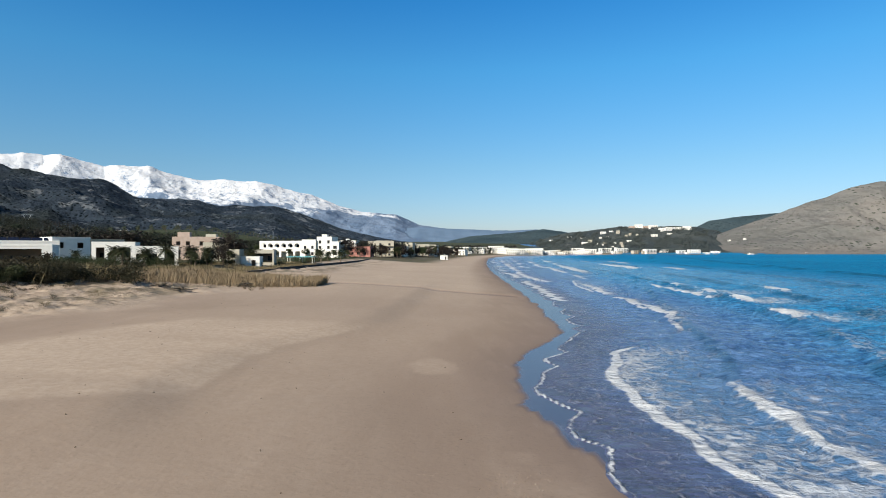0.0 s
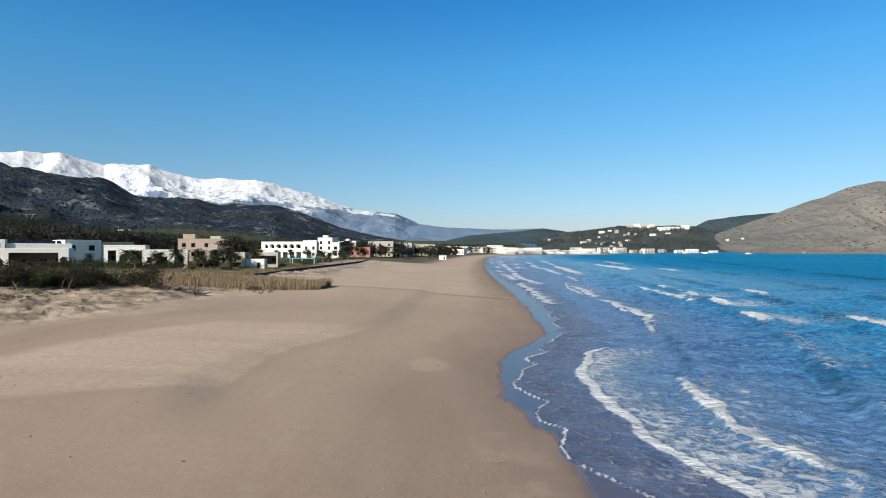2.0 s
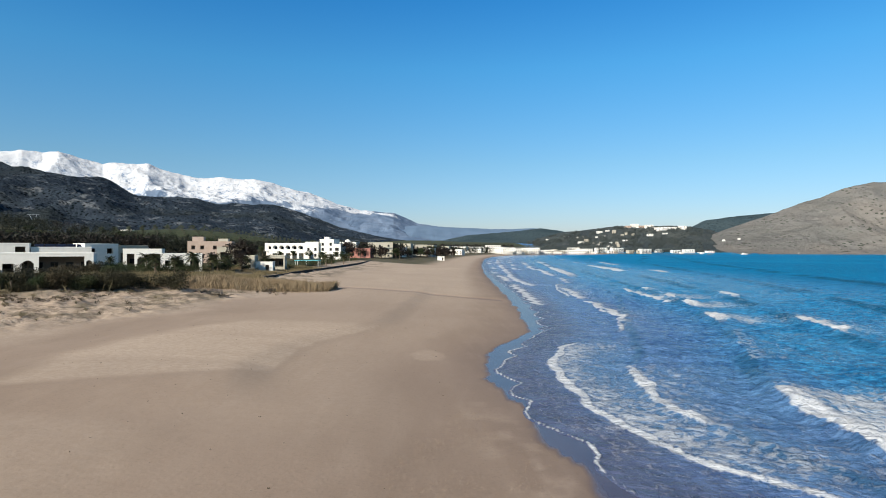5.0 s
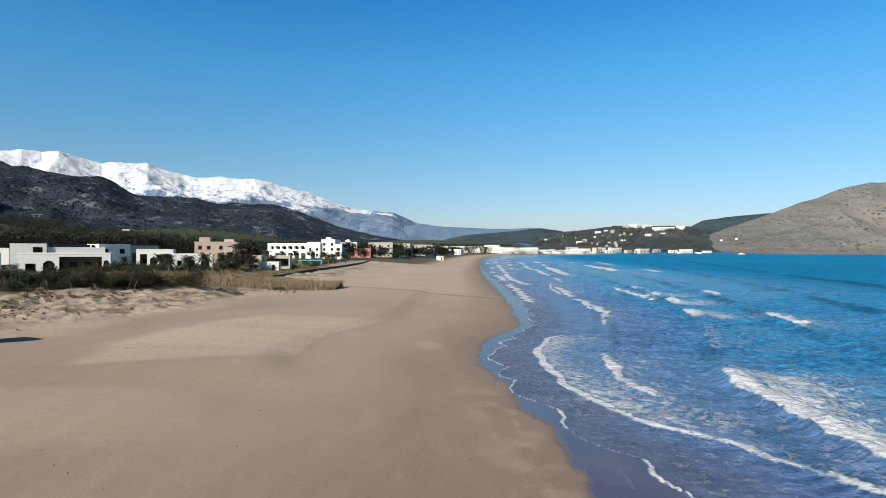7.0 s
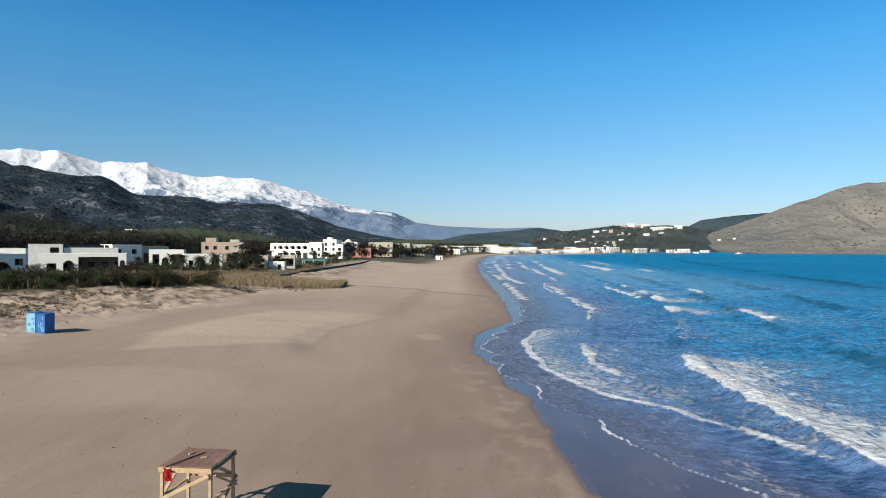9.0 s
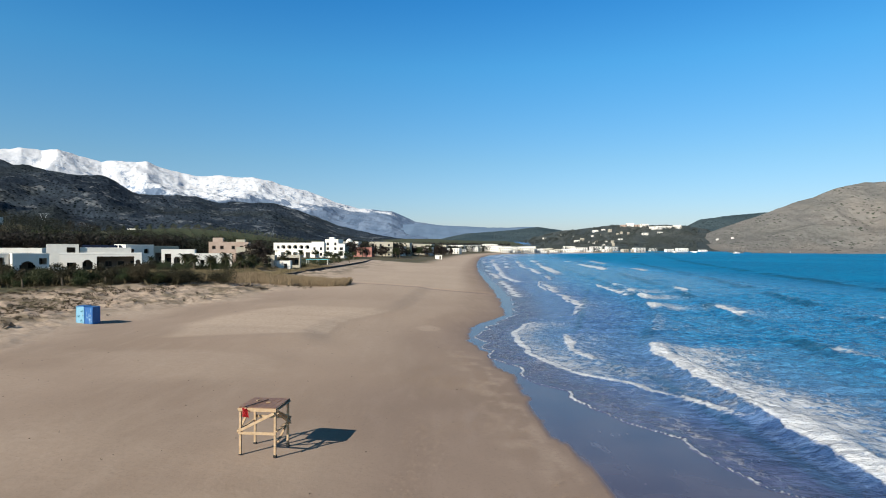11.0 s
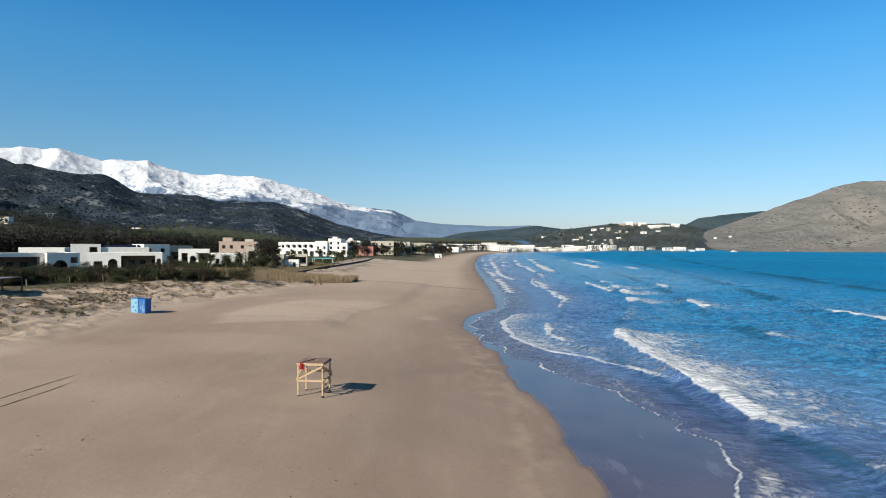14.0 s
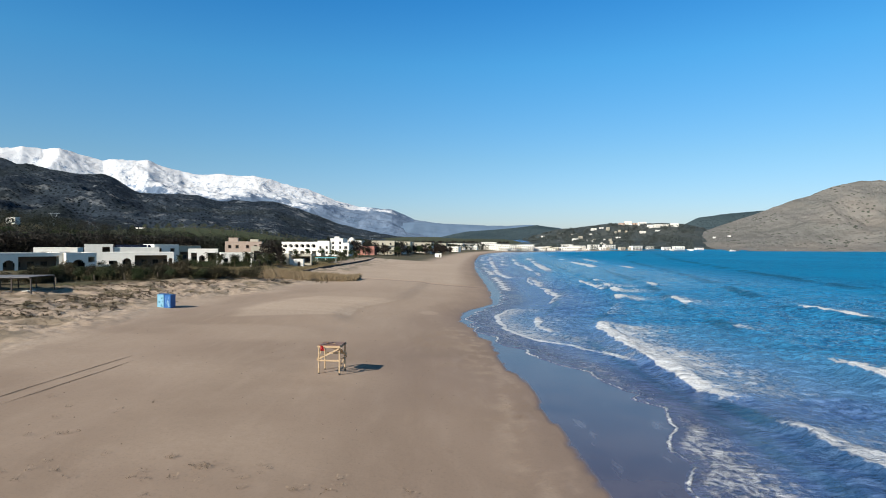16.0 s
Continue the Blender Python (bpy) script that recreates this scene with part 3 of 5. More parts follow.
g_brk = stretch_of(-13, 23, 2.0) + 0.55 * stretch_of(-40, -19, 2) + 0.4 * stretch_of(31, 50, 3) * patchy(0.3, 83, 0.38, 0.5) + 0.85 * stretch_of(56, 66, 3) + 0.9 * stretch_of(74, 120, 4) * patchy(0.1, 84, 0.36, 0.5)
g_out = 0.95 * stretch_of(-60, -2, 3) + 0.8 * stretch_of(46, 60, 3) + 0.9 * stretch_of(93, 106, 4) + 0.5 * stretch_of(12, 19, 1.5) * patchy(0.4, 85, 0.4, 0.5)
g_swell = 0.95 * stretch_of(28, 44, 3)
g_rest = 0.8 * stretch_of(52, 64, 4)

foam, milky, lift, face_shade = (np.zeros_like(X) for k in range(4))
ragged = fbm(X * 0.55, Y * 0.4, 4, 143)
broad = fbm(X * 0.16, Y * 0.10, 4, 117)
for d, strength, wide, tail, lace, high, face, back in (
        (bore, g_bore, 0.34, 9.0, 0.66, 0.14, 0.45, 2.6),
        (inner, g_inner, 0.6, 10.0, 0.66, 0.30, 0.5, 2.4),
        (breaker, g_brk, 1.3, 16.0, 0.78, 0.58, 0.8, 3.4),
        (outer, g_out, 1.3, 12.0, 0.62, 0.70, 1.2, 3.6),
        (swell, g_swell, 1.5, 8.0, 0.45, 0.60, 1.8, 5.0),
        (rest, g_rest, 1.6, 9.0, 0.40, 0.55, 2.5, 6.0)):
    reach = wide * (0.35 + 1.5 * ragged)
    head = step(-0.5, -0.05, d) * step(reach * 1.4, reach * 0.55, d) * (0.78 + 0.6 * ragged) * (0.62 + 0.8 * broad)
    wake = step(-0.1, 0.7, d) * step(tail * (0.35 + 1.3 * broad) * (0.45 + 0.55 * step(-12, 4, Y)), 0.2, d)
    foam = np.maximum(foam, head * np.clip(strength * 1.15, 0, 1))
    foam = np.maximum(foam, lace * wake * (0.55 + 0.85 * broad) * np.clip(strength, 0, 1))
    face_shade = np.maximum(face_shade, step(-face * 2.2, -face, d) * step(0.5, -0.1, d) * (1 - 0.8 * np.clip(strength, 0, 1)) * np.clip(high * 2, 0, 1) * step(0.30, 0.55, broad))
    milky = np.maximum(milky, step(-0.6, 1.0, d) * step(tail * 1.5, 0.5, d) * np.clip(strength, 0, 1))
    lift = lift + crest(d, high, face, back) * (0.62 + 0.38 * np.clip(strength, 0, 1)) * (0.75 + 0.5 * broad)
    lift = lift + 0.30 * np.clip(high * 2, 0, 1) * head * (fbm(X * 1.7, Y * 1.5, 3, 145) - 0.35) * np.clip(strength, 0, 1)
for k, (off, cut) in enumerate(((16, 0.60), (34, 0.64), (-9, 0.58))):
    far_line = breaker - off
    g_far = step(cut, cut + 0.05, fbm(Y * 0.02, Y * 0 + 101 + k, 3, 101 + k)) * step(150, 220, Y) * step(900, 500, Y)
    foam = np.maximum(foam, 1.1 * step(-1.5, -0.5, far_line) * step(4.5, 2, far_line) * g_far)

for k, off in enumerate((1.5, 5.0, 9.0, 14.0, 20.0)):
    far_line = swash - off * (1 + Y / 420) - 5 * (fbm(Y * 0.03, Y * 0 + k, 3, 151 + k) - 0.5)
    g_far = step(0.50, 0.60, fbm(Y * (0.055 - 0.006 * k), Y * 0 + 3 * k, 3, 161 + k)) * step(48, 66, Y) * step(700, 350, Y)
    thick = 0.5 + Y * 0.0035
    foam = np.maximum(foam, 1.05 * step(-0.6, -0.1, far_line) * step(thick * 2.2, thick * 0.6, far_line) * g_far)
    foam = np.maximum(foam, 0.50 * step(-0.3, 0.4, far_line) * step(3 + thick * 6, 0.4, far_line) * g_far)
    lift = lift + crest(far_line, 0.22, 0.6, 2.0) * (0.3 + 0.7 * g_far) * step(48, 66, Y)

# thin sheet of old foam over the shallows, and the bright thread at its edge
shelf = step(0.2, 1.2, swash) * step(1.5, -1.5, np.maximum(bore, breaker + 4))
foam = np.maximum(foam, shelf * (0.26 + 0.34 * patchy(0.13, 99, 0.36, 0.62)) * step(60, 34, Y))
foam = np.maximum(foam, shelf * 0.42 * step(16, 9, Y) * step(-34, -20, Y + 2 * swash) * step(6, 0, swash) * patchy(0.25, 103, 0.40, 0.55))
foam = np.maximum(foam, 1.15 * step(0.17, 0.04, np.abs(swash - 0.14)) * (0.15 + 1.15 * fbm(X * 0.25, Y * 0.25, 3, 95)))
foam = np.maximum(foam, step(13, 25, breaker) * 0.24 * patchy(0.06, 107, 0.52, 0.66) * step(90, 50, Y))

roll = 0.5 * (fbm(breaker * 0.17, Y * 0.035, 3, 121) - 0.5) * step(3, 10, np.abs(breaker)) + 0.55 * (fbm(breaker * 0.07, Y * 0.015, 3, 123) - 0.5) * step(20, 60, breaker)
chop = roll + 0.46 * (fbm(X * 0.20, Y * 0.30, 4, 91, True) - 0.6) + 0.32 * (fbm(X * 0.60, Y * 0.85, 3, 93, True) - 0.6)
level = -0.03 + lift + chop * step(0, 9, bore) + 0.13 * (fbm(X * 0.9, Y * 0.7, 3, 125, True) - 0.6) * step(1, 5, swash)
film = bed + 0.02 + 0.05 * step(0, 1.2, swash)
surf = film * step(8, 2.5, swash) + level * step(2.5, 8, swash)
surf = np.maximum(surf, bed + 0.03)
surf = np.where(swash < 0, bed - 0.25 * step(0, -0.5, swash) + 0.02 * step(-0.5, 0, swash), surf)
foam = np.clip(foam, 0, 1.2)
deep = np.clip(step(9, 26, swash - 0.03 * np.maximum(Y, 0)) * 0.78 + 0.22 * step(30, 130, swash), 0, 1)
thin = step(6.5, 0.5, swash)
sea = sheet("water", X, Y, surf, SEA, {"foam": foam, "deep": deep, "milky": milky, "thin": thin, "face_shade": face_shade})
tagged(sea, "blue sea with white foaming breakers rolling onto the sand", "sea", kind="structure")

# ---- hills and mountains, each a slope with spurs and gullies ----
def ridge(name, label, profile, foot, top, back, material, rough=0.35, grain=0.03, seed=0, across=420, along=90, wave=None):
    """profile: (degrees to the right of the beach's line, crest height). foot, top, back: metres out from the beach, or (degrees, metres) pairs."""
    deg = np.array([p[0] for p in profile], float)
    high = np.array([p[1] for p in profile], float)
    a = np.linspace(deg[0], deg[-1], across)
    reach = lambda v: np.interp(a, [p[0] for p in v], [p[1] for p in v]) if isinstance(v, list) else np.full(across, float(v))
    rf, rt, rb = reach(foot), reach(top), reach(back)
    h = np.interp(a, deg, high)
    s = np.linspace(0, 1.6, along)
    A, S = np.meshgrid(np.radians(a), s, indexing="ij")
    R = np.where(S <= 1, rf[:, None] + (rt - rf)[:, None] * S, rt[:, None] + (rb - rt)[:, None] * (S - 1) / 0.6)
    X, Y = R * np.sin(A), R * np.cos(A)
    up = np.where(S <= 1, 0.25 * S + 0.75 * S ** 1.5, 1 - (np.maximum(S - 1, 0) / 0.6) ** 1.6)
    H = h[:, None]
    scale = 1.0 / (wave or max(90.0, high.max() * 1.3))
    spur = fbm(X * scale, Y * scale, 6, seed + 3, True) - 0.62
    env = np.clip(S * 1.6, 0, 1) * np.where(S < 1, 1 - 0.75 * S, 0.25)
    Z = H * (up + rough * spur * env) + H.max() * grain * (fbm(X * scale * 5, Y * scale * 5, 5, seed + 9) - 0.5) * np.clip(S * 3, 0, 1)
    Z = np.where(S <= 0.001, -3.0, Z)
    ob = sheet(name, X, Y, Z, material)
    return tagged(ob, label, "mountain" if "mountain" in name else "hill", kind="structure")


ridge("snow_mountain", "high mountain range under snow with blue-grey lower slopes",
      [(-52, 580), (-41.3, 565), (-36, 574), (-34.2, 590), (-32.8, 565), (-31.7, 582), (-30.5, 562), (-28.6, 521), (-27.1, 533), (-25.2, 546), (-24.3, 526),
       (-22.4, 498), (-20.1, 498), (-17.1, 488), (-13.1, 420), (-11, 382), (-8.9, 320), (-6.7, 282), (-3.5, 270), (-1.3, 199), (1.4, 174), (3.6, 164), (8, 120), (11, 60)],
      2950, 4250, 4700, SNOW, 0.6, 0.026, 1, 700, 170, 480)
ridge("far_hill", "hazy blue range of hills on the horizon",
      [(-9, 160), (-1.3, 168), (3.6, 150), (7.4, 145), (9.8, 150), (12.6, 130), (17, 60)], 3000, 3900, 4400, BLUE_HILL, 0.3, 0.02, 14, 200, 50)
ridge("dark_hill", "dark scrub-covered hillside with pale rock outcrops",
      [(-60, 380), (-45, 318), (-36, 284), (-33.8, 274), (-31.9, 269), (-29.9, 256), (-28.2, 245), (-26, 210), (-23.8, 199), (-21.5, 193), (-19.6, 176), (-17.1, 180), (-14.6, 176),
       (-12.5, 157), (-11, 132), (-8.9, 102), (-6.7, 79), (-3.5, 52), (-0.2, 33), (2, 12)],
      [(-60, 620), (-36, 780), (-15, 1000), (2, 1300)], 2400, 2950, DARK_HILL, 0.75, 0.02, 23, 640, 170, 260)
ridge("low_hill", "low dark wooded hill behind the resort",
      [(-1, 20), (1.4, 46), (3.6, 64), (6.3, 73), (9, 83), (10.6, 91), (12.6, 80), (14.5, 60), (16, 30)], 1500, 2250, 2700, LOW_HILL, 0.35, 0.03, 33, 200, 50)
town_hill = ridge("town_hill", "wooded hill above the harbour dotted with white houses",
      [(7, 8), (9, 32), (10.6, 49), (12.6, 67), (14.2, 71), (15.7, 77), (17.7, 85), (20.1, 81), (22.5, 86), (24.3, 81), (25.7, 70), (28, 30)],
      [(7, 1300), (28, 1420)], 1950, 2400, TOWN_HILL, 0.35, 0.03, 43, 260, 60)
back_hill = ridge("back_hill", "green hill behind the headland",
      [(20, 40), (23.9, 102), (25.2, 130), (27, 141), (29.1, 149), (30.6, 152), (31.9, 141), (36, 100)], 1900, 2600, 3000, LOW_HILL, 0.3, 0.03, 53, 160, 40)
headland = ridge("headland", "bare grey-brown headland slope with scattered dark bushes",
      [(20.5, 2), (22, 6), (24.3, 33), (26.6, 65), (28.3, 87), (30.6, 117), (32.7, 149), (34.6, 178), (36.1, 199), (37.3, 215), (38.5, 217), (39.8, 199), (41.7, 178), (52, 110), (62, 30)],
      [(20, 1370), (27, 1430), (33, 1540), (38, 1640), (50, 1500), (62, 1500)], [(20, 1700), (38, 2200), (62, 2300)], 2700, HEADLAND, 0.42, 0.014, 63, 460, 130, 170)
bpy.context.view_layer.update()


def on_hill(hill, degrees, out):
    """The point of a hill that lies that far out in that direction from the beach."""
    x, y = out * math.sin(radians(degrees)), out * math.cos(radians(degrees))
    hit, place, normal, index = hill.ray_cast(Vector((x, y, 2000)), Vector((0, 0, -1)))
    return place if hit else Vector((x, y, on_ground(x, y)))


# ---- plants ----
def leaf_cloud(centers, spread, count, size, rng, flat=0.7):
    """Small leaf blades scattered round clump centres."""
    c = np.asarray(centers, float)
    pick = rng.integers(0, len(c), count)
    off = rng.normal(0, 1, (count, 3))
    off *= (spread * rng.random(count) ** 0.4 / np.maximum(np.linalg.norm(off, axis=1), 1e-6))[:, None]
    off[:, 2] *= flat
    p = c[pick] + off
    a, b = rng.normal(0, 1, (count, 3)), rng.normal(0, 1, (count, 3))
    a /= np.linalg.norm(a, axis=1)[:, None]
    b -= a * (a * b).sum(1)[:, None]
    b /= np.linalg.norm(b, axis=1)[:, None]
    s = size * (0.6 + 0.8 * rng.random(count))[:, None]
    co = np.stack([p - a * s, p + b * s * 0.5, p + a * s, p - b * s * 0.5], 1).reshape(-1, 3)
    return co, np.arange(count * 4).reshape(-1, 4)


def make_tree(name, label, category, leaf, height, crown, rng, leaves=900, bare=False, group=""):
    """A tree at the origin: trunk with limbs, and a crown of leaf blades."""
    t = thing(name, Matrix(), label, category, group)
    bm = bmesh.new()
    top = height * (0.45 if not bare else 0.6)
    lean = rng.normal(0, 0.05, 2) * height
    tube(bm, [(0, 0, -0.3), (lean[0] * 0.4, lean[1] * 0.4, top * 0.5), (lean[0], lean[1], top)], [0.035 * height, 0.028 * height, 0.018 * height])
    centers = []
    for k in range(11):
        ang, up = rng.random() * 6.28, rng.random()
        r = crown * (0.35 + 0.5 * rng.random()) * math.sin(math.pi * (0.2 + 0.7 * up))
        tip = (lean[0] + r * math.cos(ang), lean[1] + r * math.sin(ang), height * (0.38 + 0.52 * up))
        z0 = top * (0.55 + 0.4 * rng.random())
        mid = tuple((a + b) / 2 + rng.normal(0, 0.1) for a, b in zip((lean[0], lean[1], z0), tip))
        tube(bm, [(lean[0] * z0 / top, lean[1] * z0 / top, z0), mid, tip], [0.015 * height, 0.010 * height, 0.004 * height], 5)
        centers.append(tip)
    centers.append((lean[0], lean[1], height * 0.85))
    part("trunk", bm, BARK, t)
    co, fc = leaf_cloud(centers, crown * 0.5, int(leaves * 0.85), height * 0.037, rng)
    ob = new("crown", raw_mesh("crown", co, fc, leaf))
    ob.parent = t
    return t


def make_bush(name, label, leaf, rng, leaves=1100, group=""):
    """A low spreading bush about 2 m wide at the origin."""
    t = thing(name, Matrix(), label, "bush", group)
    bm = bmesh.new()
    centers = []
    for k in range(9):
        ang = rng.random() * 6.28
        r = 0.85 * rng.random() ** 0.6
        tip = (r * math.cos(ang), r * math.sin(ang), 0.35 + 0.75 * rng.random() * (1 - 0.5 * r))
        tube(bm, [(0.1 * math.cos(ang), 0.1 * math.sin(ang), -0.15), (tip[0] * 0.5, tip[1] * 0.5, tip[2] * 0.6), tip], [0.035, 0.024, 0.008], 4)
        centers.append(tip)
    part("stem", bm, BARK, t)
    co, fc = leaf_cloud(centers, 0.46, int(leaves * 2.6), 0.042, rng, 0.85)
    co[:, 2] = np.maximum(co[:, 2], 0.0)
    ob = new("foliage", raw_mesh("foliage", co, fc, leaf))
    ob.parent = t
    return t


def make_palm(name, label, height, rng, group=""):
    t = thing(name, Matrix(), label, "palm tree", group)
    bm = bmesh.new()
    n = 9
    tube(bm, [(0.12 * math.sin(i * 0.5), 0, height * i / (n - 1) - (0.3 if i == 0 else 0)) for i in range(n)],
         [0.26 - 0.08 * i / n + (0.03 if i % 2 else 0) for i in range(n)], 8)
    part("trunk", bm, PALM_BARK, t)
    for k in range(34):
        ang, rise = k * 2.4, 1.0 - 1.7 * (k / 34)
        fb = bmesh.new()
        pts = []
        for i in range(7):
            u = i / 6
            r = 2.3 * u
            pts.append(Vector((r * math.cos(ang), r * math.sin(ang), height + 0.1 + r * rise - 0.62 * u * u * 1.6)))
        side = Vector((-math.sin(ang), math.cos(ang), 0))
        for i in range(6):
            for j in range(4):
                p = pts[i].lerp(pts[i + 1], j / 4)
                q = pts[i].lerp(pts[i + 1], j / 4 + 0.24)
                length = 0.7 * math.sin(math.pi * (0.15 + 0.8 * (i + j / 4) / 6))
                for sgn in (-1, 1):
                    tip = p + (pts[i + 1] - pts[i]) * 0.8 + side * sgn * length + Vector((0, 0, -0.3 * length))
                    fb.faces.new([fb.verts.new(v) for v in (p, q, tip)])
        tube(fb, pts[::2], [0.03, 0.025, 0.015, 0.006], 3)
        part("frond", fb, LEAF_PALM, t)
    return t


rng = np.random.default_rng(5)


def clear_view(spots):
    """Leaves out spots that would hide the hotel front."""
    return [(x, y) for x, y in spots if not (y < 330 and -0.37 < x / y) and not (y < 200 and -0.48 < x / y)]


def scatter(sources, spots, seed, low, high, sink=0.0):
    """Copies of the sources at the spots, turned and scaled by chance. The first source itself takes the first spots."""
    r = np.random.default_rng(seed)
    for i, (x, y) in enumerate(spots):
        s = low + (high - low) * r.random()
        m = pose(x, y, on_ground(x, y) - sink, 0, 0, 360 * r.random()) @ Matrix.Diagonal((s * (0.9 + 0.3 * r.random()), s * (0.9 + 0.3 * r.random()), s, 1))
        if i < len(sources):
            sources[i].matrix_world = m
        else:
            copy_thing_scaled(sources[i % len(sources)], m)


def copy_thing_scaled(ob, m):
    keep = ob.matrix_basis.copy()
    ob.matrix_basis = Matrix()
    c = copy_thing(ob, m)
    ob.matrix_basis = keep
    return c


def band(n, seed, fx, fy, jx, jy):
    """n spots along a line from (fx[0], fy[0]) to (fx[1], fy[1]), scattered by jx, jy."""
    r = np.random.default_rng(seed)
    out = []
    for i in range(n):
        u = r.random()
        out.append((fx[0] + (fx[1] - fx[0]) * u + r.normal(0, jx), fy[0] + (fy[1] - fy[0]) * u + r.normal(0, jy)))
    return out


# the scrub hedge between dune and houses
hedge = [make_bush("bush", "dense dark green and brown coastal bush on the dune", m, rng, 1300, "bushes along the dune") for m in (SCRUB, SCRUB, SCRUB, LEAF_DARK)]
spots = band(30, 7, (-66, -57), (46, 62), 2.5, 2.5) + band(27, 8, (-55, -37), (56, 76), 1.8, 2.5) + band(18, 9, (-76, -50), (62, 92), 4, 4) + band(20, 10, (-74, -90), (44, 60), 3, 4)
scatter(hedge, spots, 12, 0.9, 2.5, 0.1)
small = [make_bush("shrub", "low scrubby plant rooted in the dune sand", m, rng, 350, "small plants on the dune") for m in (SCRUB, GRASS)]
scatter(small, band(170, 13, (-48, -41), (-4, 68), 4.5, 4) + band(16, 14, (-31, -24), (70, 84), 1.5, 2), 15, 0.16, 0.45, 0.02)
garden = [make_bush("garden_shrub", "green garden shrub between the bungalows", LEAF_DARK, rng, 360, "garden shrubs")]
scatter(garden, band(40, 16, (-70, -42), (118, 150), 6, 8) + band(14, 17, (-58, -42), (150, 270), 3, 10) + band(36, 20, (-41, -36), (142, 285), 1.6, 6), 18, 0.8, 1.6, 0.1)

hedge_front = [make_bush("garden_bush", "rounded dark green bush beside the bungalow", LEAF_DARK, rng, 620, "garden shrubs")]
scatter(hedge_front, [(-66, 117), (-63, 119), (-59.5, 121), (-58, 117), (-56.5, 123), (-69, 119), (-47.8, 126), (-45, 131), (-61, 125), (-50, 128), (-83.5, 97), (-81.5, 98.5), (-85, 99), (-84, 95), (-66, 112), (-64.5, 114), (-90, 118), (-86, 121), (-75, 120), (-78, 118), (-67.5, 113), (-69, 115), (-66, 114.5)] + band(16, 23, (-64, -47), (106, 113), 1.2, 1.2), 19, 1.2, 2.0, 0.1)

# reeds: a tan bed beside the beach, and thin dune grass
def blades(name, label, spots, low, high, material, seed):
    r = np.random.default_rng(seed)
    p = np.asarray(spots, float)
    n = len(p)
    z = ground_height(p[:, 0], p[:, 1])
    h = (low + (high - low) * r.random(n)) * (0.35 + 0.8 * fbm(p[:, 0] * 0.3, p[:, 1] * 0.3, 3, seed))
    a = r.random(n) * 6.28
    w = 0.014 + 0.022 * r.random(n)
    lean = r.normal(0, 0.24, (n, 2)) * h[:, None]
    dx, dy = np.cos(a) * w, np.sin(a) * w
    co = np.stack([np.stack([p[:, 0] - dx, p[:, 1] - dy, z - 0.05], 1), np.stack([p[:, 0] + dx, p[:, 1] + dy, z - 0.05], 1),
                   np.stack([p[:, 0] + dx * 0.8 + lean[:, 0] * 0.5, p[:, 1] + dy * 0.8 + lean[:, 1] * 0.5, z + h * 0.6], 1),
                   np.stack([p[:, 0] + lean[:, 0], p[:, 1] + lean[:, 1], z + h], 1)], 1).reshape(-1, 3)
    ob = new(name, raw_mesh(name, co, np.arange(n * 4).reshape(-1, 4), material))
    return tagged(ob, label, "reeds" if "reed" in name else "grass", kind="stuff")


r = np.random.default_rng(21)
u, v = r.random(62000), r.normal(0, 1, 62000)
rx, ry = -42 + 25 * u, 84 + 8 * u + v * (4.2 - 2.2 * u)
keep = fbm(rx * 0.35, ry * 0.25, 3, 5) > 0.34 + 0.3 * np.clip(u - 0.8, 0, 1)
blades("reed_bed", "tall dry tan reeds beside the beach", np.stack([rx, ry], 1)[keep], 0.5, 1.7, REED, 22)
u, v = r.random(34000), r.normal(0, 1, 34000)
gx, gy = -70 + 30 * u, 60 + 26 * u + v * 7
blades("dune_grass", "sparse yellow-green grass among the dune bushes", np.stack([gx, gy], 1)[fbm(gx * 0.2, gy * 0.2, 3, 9) > 0.42], 0.7, 2.0, GRASS, 24)

u, v = r.random(60000), r.random(60000)
fy = 93 + 78 * u ** 1.2
fx = np.interp(fy, [93, 104, 112, 130, 154, 175], [-21, -31, -35.2, -34.2, -32.6, -31.6]) - 1 - 24 * v
blades("dry_grass_field", "short dry tan and olive grass between the gardens and the promenade", np.stack([fx, fy], 1)[fbm(fx * 0.15, fy * 0.1, 3, 11) > 0.36], 0.25, 0.8, FIELD, 25)

# dry plants, twigs and weed lying about
def litter(name, label, spots, spread, count, size, material, seed):
    r = np.random.default_rng(seed)
    p = np.asarray(spots, float)
    cent = np.stack([p[:, 0], p[:, 1], ground_height(p[:, 0], p[:, 1]) + spread * 0.3], 1)
    co, fc = leaf_cloud(cent, spread, count, size, r, 0.35)
    return tagged(new(name, raw_mesh(name, co, fc, material)), label, "debris", kind="stuff")


r = np.random.default_rng(27)
u = r.random(3200)
lx, ly = -39.5 - 15 * r.random(3200), -6 + 78 * u
ok = fbm(lx * 0.25, ly * 0.25, 3, 29) > 0.47
litter("dune_debris", "dry brown plants, twigs and weed scattered over the dune", np.stack([lx + 0.12 * ly * 0, ly], 1)[ok], 0.24, 26000, 0.065, DRY_WEED, 28)
lx, ly = -28 + 30 * r.random(420), -42 + 110 * r.random(420)
ok = inland(lx, ly) > 2.5
litter("beach_litter", "small dark bits of weed and shell on the sand", np.stack([lx, ly], 1)[ok], 0.05, 900, 0.035, DRY_WEED, 30)



